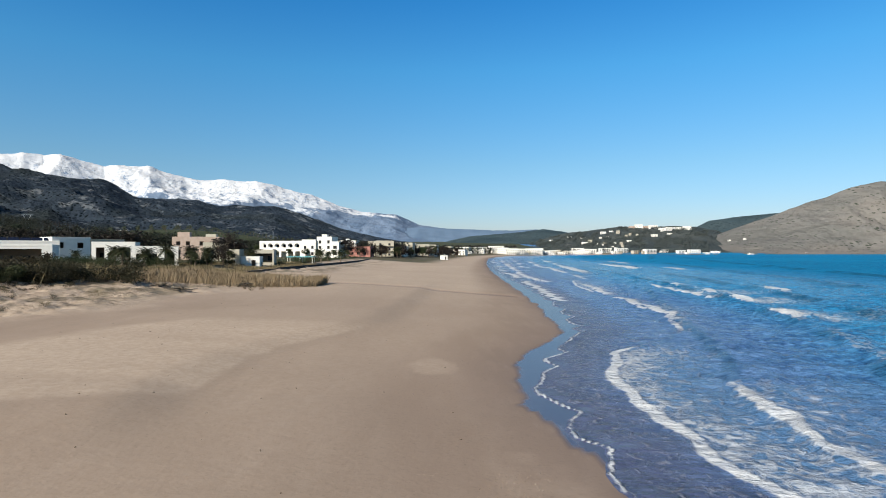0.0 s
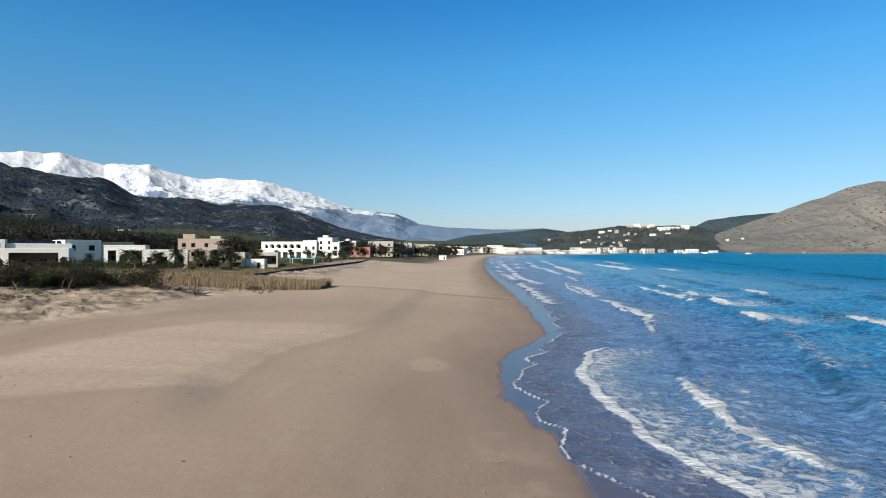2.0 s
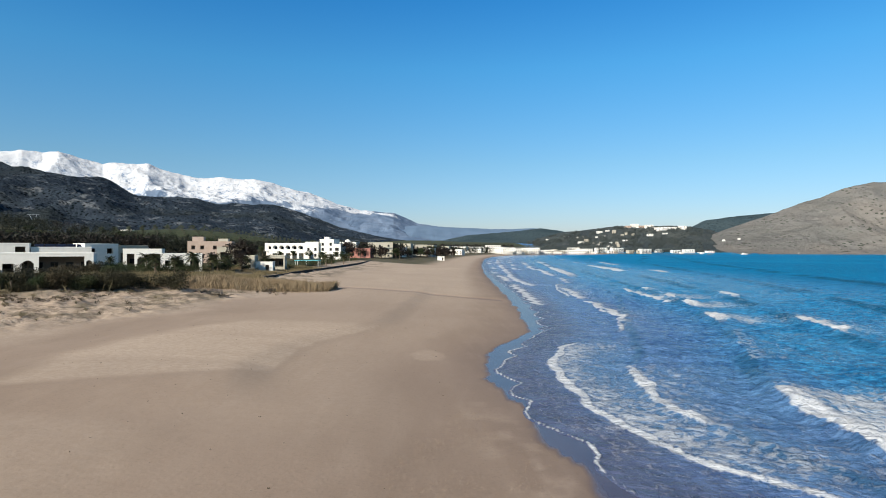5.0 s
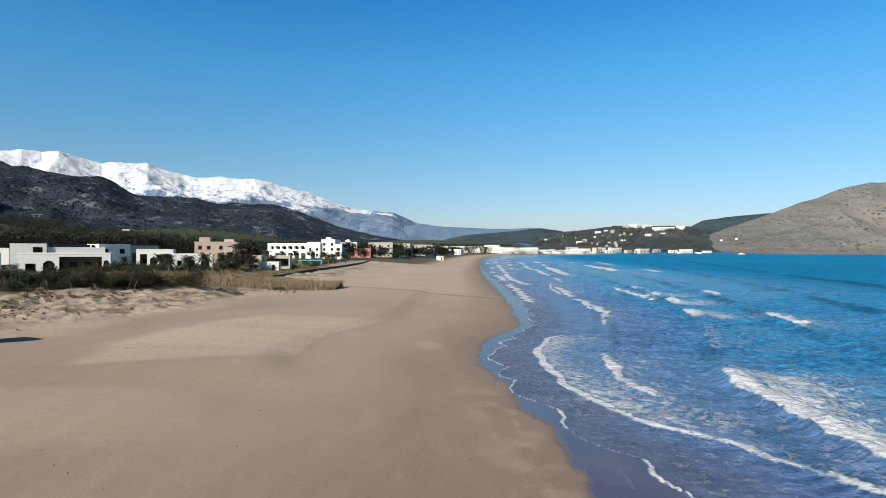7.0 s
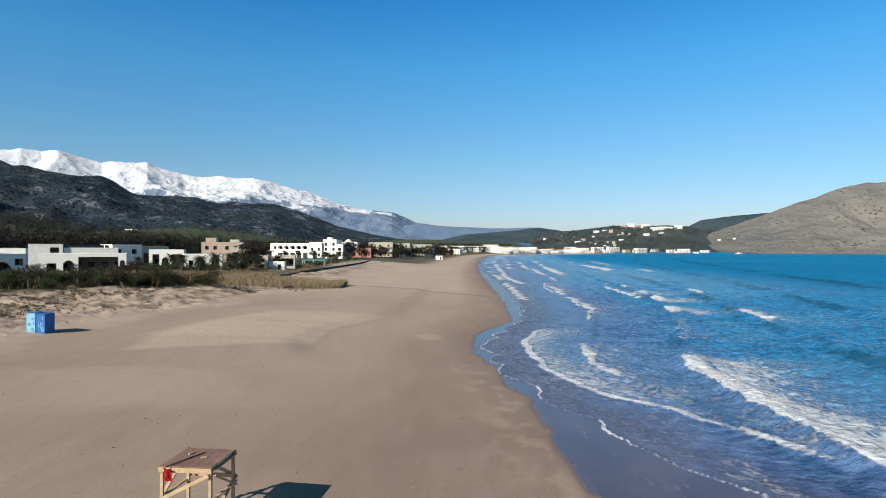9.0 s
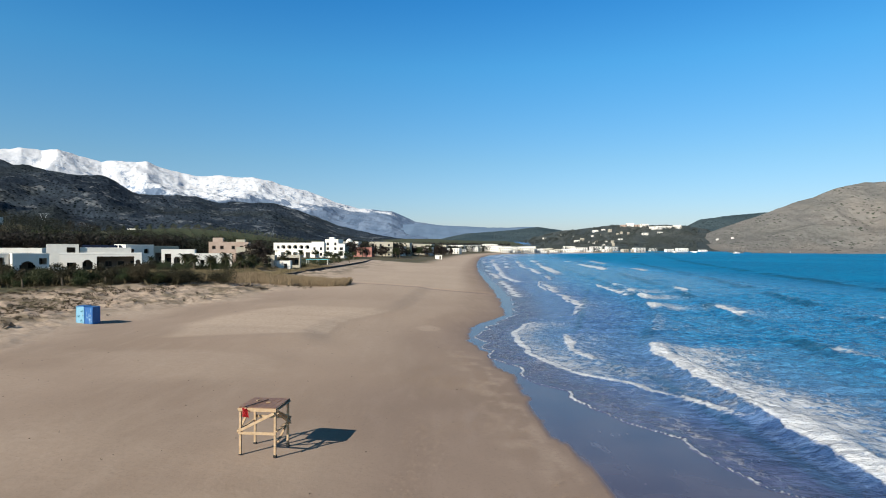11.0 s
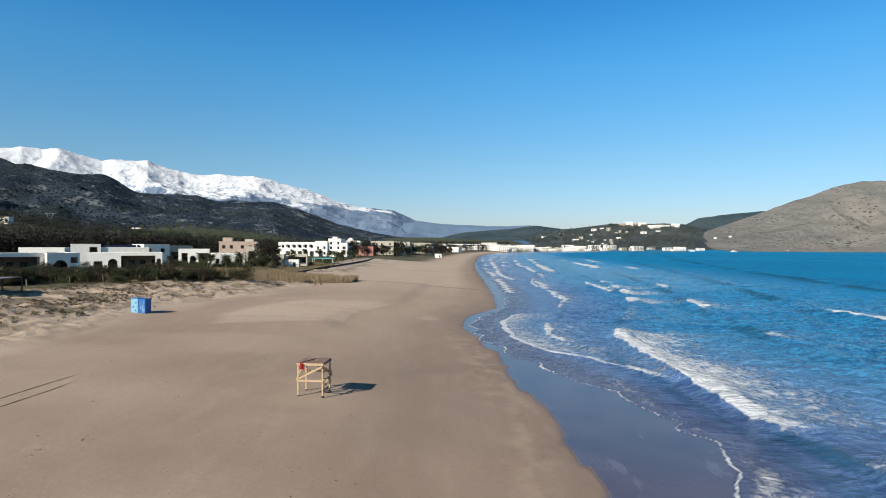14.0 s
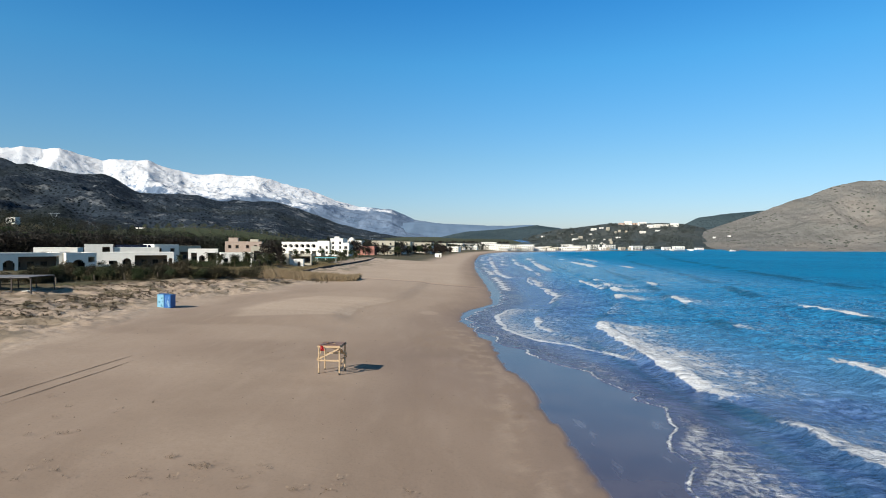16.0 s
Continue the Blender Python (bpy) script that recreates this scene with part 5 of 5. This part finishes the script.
def town_block(w, d, storeys, wall, label):
    """A far town building at the origin, facing -y: a long glazed band and a balcony on each storey."""
    t = thing("town_building", Matrix(), label, "building", "buildings of the resort town")
    h = storeys * 3.1
    b = bmesh.new()
    box(b, -w / 2, w / 2, 0, d, -4, h, 0.05)
    part("wall", b, wall, t)
    roof(t, -w / 2, w / 2, 0, d, h, wall, 0.6)
    for k in range(storeys):
        b = bmesh.new()
        for c in np.linspace(-w / 2 + 1.6, w / 2 - 1.6, max(2, int(w / 3.4))):
            box(b, c - 0.75, c + 0.75, -0.05, -0.004, k * 3.1 + 0.5, k * 3.1 + 2.3)
        tagged(part("window_row", b, DARK_GLASS, t), kind="stuff")
        b = bmesh.new()
        box(b, -w / 2 + 0.3, w / 2 - 0.3, -1.3, -0.002, k * 3.1 + 0.2, k * 3.1 + 0.42)
        part("balcony", b, wall, t)
    return t


town = [town_house(16, 11, 2, WHITE_WALL, "white two-storey building of the resort town", 1),
        town_house(24, 12, 3, WHITE_WALL, "long white three-storey hotel in the resort town", 2),
        town_house(11, 10, 3, CREAM_WALL, "cream three-storey building of the resort town", 3),
        town_house(18, 11, 2, PINK_WALL, "salmon two-storey building of the resort town", 4),
        town_house(12, 9, 1, WHITE_WALL, "low white house of the resort town", 5),
        town_house(6.5, 6, 1, WHITE_WALL, "small white villa among the trees", 6), town_house(7, 7, 2, CREAM_WALL, "small cream villa on the hillside", 7),
        town_block(32, 14, 5, WHITE_WALL, "large white five-storey hotel on the town waterfront")]


town += [town_block(26, 12, 3, WHITE_WALL, "long white three-storey building on the town waterfront"),
         town_block(17, 11, 2, WHITE_WALL, "white two-storey building on the town waterfront"),
         town_block(13, 11, 2, CREAM_WALL, "cream two-storey building on the town waterfront"),
         town_block(22, 10, 1, WHITE_WALL, "long low white building on the town waterfront"),
         town_block(18, 11, 2, PINK_WALL, "salmon two-storey building of the resort town")]

bpy.context.view_layer.update()
r = random.Random(9)
spots = []
for i in range(30):
    y = 420 + 24 * i + r.uniform(-10, 10)
    spots.append((float(shore(np.array([y]))[0]) - 44 - r.uniform(0, 60), y, r.choice((0, 0, 1, 2, 3, 4)), r.uniform(-25, 10)))
for i in range(40):
    x = 92 + 11.5 * i + r.uniform(-5, 5)
    y = float(np.interp(x, COAST_X, COAST_Y)) + 24 + r.uniform(0, 80)
    spots.append((x, y, r.choice((9, 5, 6, 10, 11, 8, 5)), r.uniform(-20, 20)))
for k in range(len(town)):
    town[k].matrix_world = Matrix()
harbour = [(16.1, 1830, 0), (16.8, 1850, 4), (17.4, 1815, 2), (18.6, 1915, 3), (19.2, 1925, 1), (19.8, 1930, 3), (20.5, 1920, 1), (20.6, 1780, 0), (11.3, 1800, 4), (14.4, 1600, 0),
           (15.5, 1590, 5), (16.2, 1575, 6), (17.1, 1600, 5), (17.7, 1590, 6), (21.3, 1860, 1), (22.0, 1870, 1), (22.6, 1880, 0), (23.3, 1885, 1), (21.9, 1800, 4), (13.0, 1780, 4), (14.9, 1640, 2), (18.4, 1650, 4)]
harbour += [(14.0 + 0.42 * i + r.uniform(-0.2, 0.2), r.uniform(1470, 1800), r.choice((5, 5, 6))) for i in range(13)]
for i in range(26):
    a, y = radians(-1.2 + 0.36 * i + r.uniform(-0.15, 0.15)), r.uniform(1010, 1110)
    spots.append((y * math.tan(a) - 6, y, r.choice((9, 8, 12, 11, 10, 9)), r.uniform(-15, 10)))
for i in range(16):
    x = 128 + 13 * i + r.uniform(-3, 3)
    spots.append((x, float(np.interp(x, COAST_X, COAST_Y)) + r.uniform(16, 60), r.choice((9, 8, 9, 11, 10)), r.uniform(-12, 12)))
# the white waterfront, house by house along the shore
for i in range(52):
    a = radians(4.0 + 0.21 * i)
    out = np.arange(700.0, 1400.0, 6)
    beach = inland(out * math.sin(a), out * math.cos(a))
    dry = out[np.nonzero((beach > 14) & (out > out[np.argmin(beach)] if beach.min() < 0 else beach > 60))[0]]
    at = float(dry[0]) if len(dry) else 1200.0
    at = max(at, 980.0) + r.uniform(0, 26)
    spots.append((at * math.sin(a), at * math.cos(a), 7 if i == 10 else r.choice((9, 8, 11, 9, 10, 9, 11)), r.uniform(-10, 6)))
for i in range(10):
    y = 365 + 26 * i
    spots.append((y * math.tan(radians(r.uniform(-6, -2.2))), y, r.choice((2, 3, 4, 6)), r.uniform(-20, 5)))
spots = [(x, y, on_ground(x, y), k, turn) for x, y, k, turn in spots if inland(np.array([x]), np.array([y]))[0] > 12]
spots += [(*on_hill(town_hill, a, d), k, r.uniform(-30, 5)) for a, d, k in harbour]
spots += [(*on_hill(headland, a, d), k, -20.0) for a, d, k in ((26.7, 1690, 5), (27.9, 1740, 5), (25.0, 1600, 6), (24.2, 1560, 5))]
spots += [(x, y, 0.8, k, t) for x, y, k, t in ((545, 1262, 4, 5.0), (562, 1264, 1, 3.0), (590, 1268, 4, 2.0), (612, 1272, 0, 2.0))]
spots += [(-301, 385, on_ground(-301, 385) + 1.2, 5, 5.0), (-330, 640, on_ground(-330, 640) + 1, 4, 10.0)]
used = set()
for x, y, z, k, turn in spots:
    m = pose(x, y, z, 0, 0, turn)
    if k in used:
        copy_thing(town[k], m)
    else:
        used.add(k)
        town[k].matrix_world = m

# ---- on the beach ----
def lifeguard_tower():
    """A square platform on four legs with crossed braces, about two metres high."""
    x, y = -7.28, -8.5
    z = on_ground(x, y)
    t = thing("lifeguard_platform", pose(x, y, z, 0, 0, -7) @ Matrix.Diagonal((0.94, 0.94, 1, 1)), "sun-bleached wooden lifeguard platform standing on the sand", "lifeguard platform")
    w, h = 0.80, 2.03
    corners = {"fl": (-w, -w), "fr": (w, -w), "br": (w, w), "bl": (-w, w)}
    for cx, cy in corners.values():
        b = bmesh.new()
        beam(b, (cx, cy, -0.12), (cx, cy, h), 0.1, 0.1, 0.008)
        leg = part("leg", b, TIMBER, t)
        b = bmesh.new()
        box(b, cx - 0.065, cx + 0.065, cy - 0.065, cy + 0.065, -0.08, 0.09, 0.012)
        part("foot", b, DARK_STONE, leg, "dark weathered foot")
    o = w + 0.074
    for k in range(6):
        x0 = -w - 0.06 + k * (2 * w + 0.12) / 6
        p = bmesh.new()
        box(p, x0 + 0.001, x0 + (2 * w + 0.12) / 6 - 0.001, -w - 0.06, w + 0.06, h + 0.002, h + 0.035, 0.005)
        part("deck_board", p, TIMBER_TOP, t)
    for a, c in (((-o, -o), (o, -o)), ((o, -o + 0.06), (o, o - 0.06)), ((o, o), (-o, o)), ((-o, o - 0.06), (-o, -o + 0.06))):
        b = bmesh.new()
        beam(b, (a[0], a[1], h - 0.07), (c[0], c[1], h - 0.07), 0.14 if a[0] == c[0] else 0.045, 0.045 if a[0] == c[0] else 0.14)
        part("rim_board", b, TIMBER, t)
    low = 0.98
    for a, c in (((-o, -o, low), (o, -o, low)), ((-o, o, low + 0.25), (o, o, low + 0.25)), ((o, -o, low + 0.1), (o, o, low + 0.1)), ((-o, -o, low + 0.1), (-o, o, low + 0.1))):
        b = bmesh.new()
        beam(b, a, c, 0.12 if a[0] == c[0] else 0.045, 0.045 if a[0] == c[0] else 0.12)
        part("cross_rail", b, TIMBER, t)
    q = o + 0.048
    for a, c in (((-w, -q, low + 0.1), (w, -q, h - 0.18)), ((w, q, low + 0.25), (-w, q, h - 0.2)), ((q, w, low), (q, -w, h - 0.2)), ((q, -w, low - 0.35), (q, w, low + 0.3)), ((-q, -w, low), (-q, w, h - 0.2))):
        b = bmesh.new()
        beam(b, a, c, 0.11 if abs(a[0] - c[0]) < 0.01 else 0.045, 0.045 if abs(a[0] - c[0]) < 0.01 else 0.11)
        part("brace", b, TIMBER, t)
    for px, py, rz in ((0.18, -0.05, 30), (-0.42, 0.30, 64)):
        b = bmesh.new()
        box(b, -0.1, 0.1, -0.035, 0.035, 0, 0.045, 0.006)
        b.transform(pose(px, py, h + 0.035, 0, 0, rz))
        part("block", b, TIMBER, t)
    f = thing("flag", pose(x, y, z, 0, 0, -7), "red cloth flag on a dark pole hanging off the platform edge", "flag")
    b = bmesh.new()
    tube(b, [(-0.02, 0.42, h + 0.055), (-0.52, -w - 0.16, h + 0.07)], [0.018, 0.018], 6)
    part("pole", b, FRAME_DARK, f)
    b = bmesh.new()
    cols, rows = 5, 7
    grid = [[b.verts.new((-0.58 + 0.05 * i + 0.035 * i * j / rows, -w - 0.19 + 0.035 * math.sin(i * 1.9 + j * 0.5), h + 0.06 - 0.062 * j - 0.012 * i)) for i in range(cols)] for j in range(rows)]
    for j in range(rows - 1):
        for i in range(cols - 1):
            b.faces.new((grid[j][i], grid[j][i + 1], grid[j + 1][i + 1], grid[j + 1][i]))
    bmesh.ops.solidify(b, geom=list(b.faces), thickness=0.012)
    part("cloth", b, RED_CLOTH, f)


lifeguard_tower()


def beach_cabin():
    """Two painted beach lockers side by side."""
    x, y = -34.0, 25.7
    z = on_ground(x, y)
    for k, (dx, mat, label) in enumerate(((-0.50, PALE_BLUE, "faded pale blue wooden beach locker on the sand"), (0.50, BLUE_PAINT, "bright blue wooden beach locker with peeling front"))):
        t = thing("beach_locker", pose(x, y, z - 0.03, 0, 0, -14) @ pose(dx, 0, 0), label, "locker", "blue beach lockers")
        b = bmesh.new()
        box(b, -0.46, 0.46, -0.5, 0.5, 0, 1.72 - 0.06 * k, 0.02)
        part("body", b, mat if k else PALE_BLUE, t)
        b = bmesh.new()
        box(b, -0.48, 0.48, -0.53, 0.52, 1.722 - 0.06 * k, 1.77 - 0.06 * k, 0.012)
        part("lid", b, BLUE_PAINT, t)
        b = bmesh.new()
        for q in ((-0.47, -0.40), (0.40, 0.47)):
            box(b, q[0], q[1], -0.53, -0.502, 0.02, 1.64, 0.008)
        box(b, -0.398, 0.398, -0.53, -0.502, 1.56, 1.64, 0.008)
        box(b, -0.398, 0.398, -0.53, -0.502, 0.02, 0.10, 0.008)
        part("frame", b, BLUE_PAINT if k else PALE_BLUE, t)
        b = bmesh.new()
        box(b, -0.396, 0.396, -0.52, -0.502, 0.104, 1.556, 0.004)
        part("door", b, PEELING if k else SMEARED, t, "peeling blue door" if k else "smeared pale blue door")
        b = bmesh.new()
        box(b, 0.26, 0.30, -0.56, -0.522, 0.8, 0.95, 0.006)
        part("handle", b, METAL, t, "steel handle")


beach_cabin()


def pergola():
    """A long dark shade roof on posts at the back of the beach."""
    z = on_ground(-54, 28.5)
    t = thing("beach_shelter", pose(-67.6, 27.5, z - 0.25, 0, 0, 4), "dark beach shelter with a flat grey roof on posts", "shelter")
    for k in range(6):
        b = bmesh.new()
        box(b, k * 2.42, k * 2.42 + 2.34, 0, 6.0, 2.45, 2.53, 0.02)
        part("roof_panel", b, CANVAS, t)
        b = bmesh.new()
        box(b, k * 2.42, k * 2.42 + 2.34, -0.06, -0.02, 2.38, 2.52, 0.01)
        part("valance", b, CANVAS, t)
    for x in np.arange(0.1, 14.6, 2.4):
        for yy in (0.15, 5.8):
            b = bmesh.new()
            beam(b, (x, yy, -0.4), (x, yy, 2.45), 0.14, 0.14)
            part("post", b, FRAME_DARK, t)
    for yy in (0.15, 5.8):
        b = bmesh.new()
        beam(b, (0, yy, 2.37), (14.5, yy, 2.37), 0.1, 0.14)
        part("beam", b, FRAME_DARK, t)
    for k in range(6):
        s = thing("stacked_lounger", pose(-67.6, 27.5, z - 0.25, 0, 0, 4) @ pose(1.0 + 2.4 * k, 0.8, 0), "pale stacked sun lounger stored under the shelter", "sun lounger", "loungers under the shelter")
        b = bmesh.new()
        box(b, 0, 0.7, 0, 1.9, 0.32 + 0.1 * (k % 3), 0.42 + 0.1 * (k % 3), 0.02)
        part("bed", b, WHITE_WALL if k % 2 else CANVAS, s)
        for lx in (0.08, 0.62):
            for ly in (0.2, 1.7):
                b = bmesh.new()
                box(b, lx - 0.03, lx + 0.03, ly - 0.03, ly + 0.03, -0.1, 0.33 + 0.1 * (k % 3))
                part("leg", b, METAL, s)


pergola()


def posts():
    r = random.Random(4)
    for x, y in ((-56, 49), (-49.5, 58), (-46, 64), (-58, 42), (-43, 70), (-53, 53)):
        z = on_ground(x, y)
        b = bmesh.new()
        tube(b, [(0, 0, -0.3), (0.04, 0, 0.6), (0.1, 0.03, 1.25)], [0.13, 0.11, 0.09], 7)
        ob = part("driftwood_post", b, DRIFT)
        ob.matrix_world = pose(x, y, z, r.uniform(-8, 8), r.uniform(-8, 8), r.uniform(0, 360))
        tagged(ob, "weathered grey wooden post leaning in the dune", "post", "posts in the dune")


posts()

# dark retaining kerb along the promenade, in short lengths
kerb = tagged(new("promenade_wall"), "low dark retaining wall along the promenade", "wall", kind="structure")
line = [(-34.6, 112), (-33.6, 130), (-32.0, 154), (-30.4, 190), (-29.0, 232), (-30.0, 290)]
for (xa, ya), (xb, yb) in zip(line, line[1:]):
    b = bmesh.new()
    za = min(on_ground(xa, ya), on_ground(xb, yb))
    beam(b, (xa, ya, za + 0.1), (xb, yb, za + 0.1), 0.5, 0.85, 0.05)
    part("wall_length", b, DARK_STONE, kerb)


def hut():
    t = thing("white_hut", pose(5.0, 392, on_ground(5.0, 392)), "small white beach hut at the end of the sand", "hut")
    b = bmesh.new()
    box(b, 0, 4.8, 0, 3.5, -0.3, 2.7, 0.03)
    part("wall", b, WHITE_WALL, t)
    b = bmesh.new()
    box(b, -0.2, 5.0, -0.3, 3.8, 2.702, 2.9, 0.03)
    part("roof", b, WHITE_WALL, t)
    b = bmesh.new()
    box(b, 3.0, 4.0, -0.03, -0.002, 0, 2.0)
    part("door", b, FRAME_DARK, t)


hut()


def pool_bar():
    """An open shelter with a turquoise roof on the hotel lawn."""
    x, y = -44, 180
    t = thing("pool_shelter", pose(x, y, on_ground(x, y)), "low open shelter with a turquoise roof on the lawn", "shelter")
    b = bmesh.new()
    box(b, 0, 8, 0, 4, 1.5, 1.75, 0.03)
    part("roof", b, PARASOL_BLUE, t)
    for px in (0.3, 4, 7.7):
        for py in (0.3, 3.7):
            b = bmesh.new()
            beam(b, (px, py, -0.2), (px, py, 1.5), 0.14, 0.14)
            part("post", b, WHITE_WALL, t)


pool_bar()


def pylon(x, y, z, h):
    """A lattice power pylon with cross arms."""
    t = thing("power_pylon", pose(x, y, z, 0, 0, 15), "grey steel lattice power pylon on the hillside", "pylon", "power pylons")
    w = h * 0.11
    for sx in (-1, 1):
        for sy in (-1, 1):
            b = bmesh.new()
            beam(b, (sx * w, sy * w, -3), (sx * w * 0.35, sy * w * 0.35, h * 0.7), 0.2, 0.2)
            beam(b, (sx * w * 0.35, sy * w * 0.35, h * 0.7), (sx * w * 1.5, sy * 0.2, h), 0.22, 0.22)
            part("leg", b, METAL, t)
    for k in range(5):
        z0, z1 = h * 0.14 * k, h * 0.14 * (k + 1)
        q0, q1 = w * (1 - 0.65 * z0 / (0.7 * h)), w * (1 - 0.65 * z1 / (0.7 * h))
        b = bmesh.new()
        for s in (-1, 1):
            beam(b, (-q0, s * q0, z0), (q1, s * q1, z1), 0.14, 0.14)
            beam(b, (q0, s * q0, z0), (-q1, s * q1, z1), 0.14, 0.14)
        part("bracing", b, METAL, t)
    b = bmesh.new()
    beam(b, (-w * 2.4, 0, h), (w * 2.4, 0, h), 0.3, 0.3)
    part("cross_arm", b, METAL, t)


for a, d, h in ((-33.9, 717, 20), (-16.2, 1050, 22), (-14.9, 1300, 22), (-5.6, 1350, 26)):
    hx, hy = d * math.sin(radians(a)), d * math.cos(radians(a))
    p = on_hill(bpy.data.objects["dark_hill"], a, d)
    pylon(hx, hy, max(p.z, on_ground(hx, hy)), h)


def moored_boat(x, y, length, turn):
    """A white motor boat on the far water."""
    t = thing("moored_boat", pose(x, y, 0.1, 0, 0, turn), "white motor boat moored off the headland", "boat", "boats in the bay")
    b = bmesh.new()
    n = 9
    rings = []
    for i in range(n):
        u = i / (n - 1)
        w = 0.16 * length * (1 - max(0.0, (u - 0.55) / 0.45) ** 2) + 0.02
        rings.append([b.verts.new(((u - 0.5) * length, sy * w * q, z)) for sy, q, z in ((-1, 1.0, 1.5 + 0.7 * u * u), (-1, 0.75, -0.4), (1, 0.75, -0.4), (1, 1.0, 1.5 + 0.7 * u * u))])
    for p, q in zip(rings, rings[1:]):
        for k in range(4):
            b.faces.new((p[k], p[(k + 1) % 4], q[(k + 1) % 4], q[k]))
    b.faces.new(rings[0][::-1])
    b.faces.new(rings[-1])
    part("hull", b, WHITE_WALL, t)
    b = bmesh.new()
    box(b, -0.3 * length, 0.12 * length, -0.1 * length, 0.1 * length, 1.5, 3.4, 0.15)
    cabin = part("cabin", b, WHITE_WALL, t)
    b = bmesh.new()
    box(b, -0.24 * length, 0.06 * length, -0.1 * length - 0.03, -0.1 * length - 0.004, 2.2, 2.9)
    part("window", b, DARK_GLASS, cabin)


moored_boat(660, 1222, 15, 8)
moored_boat(833, 1312, 9, 20)
moored_boat(575, 1236, 11, -10)
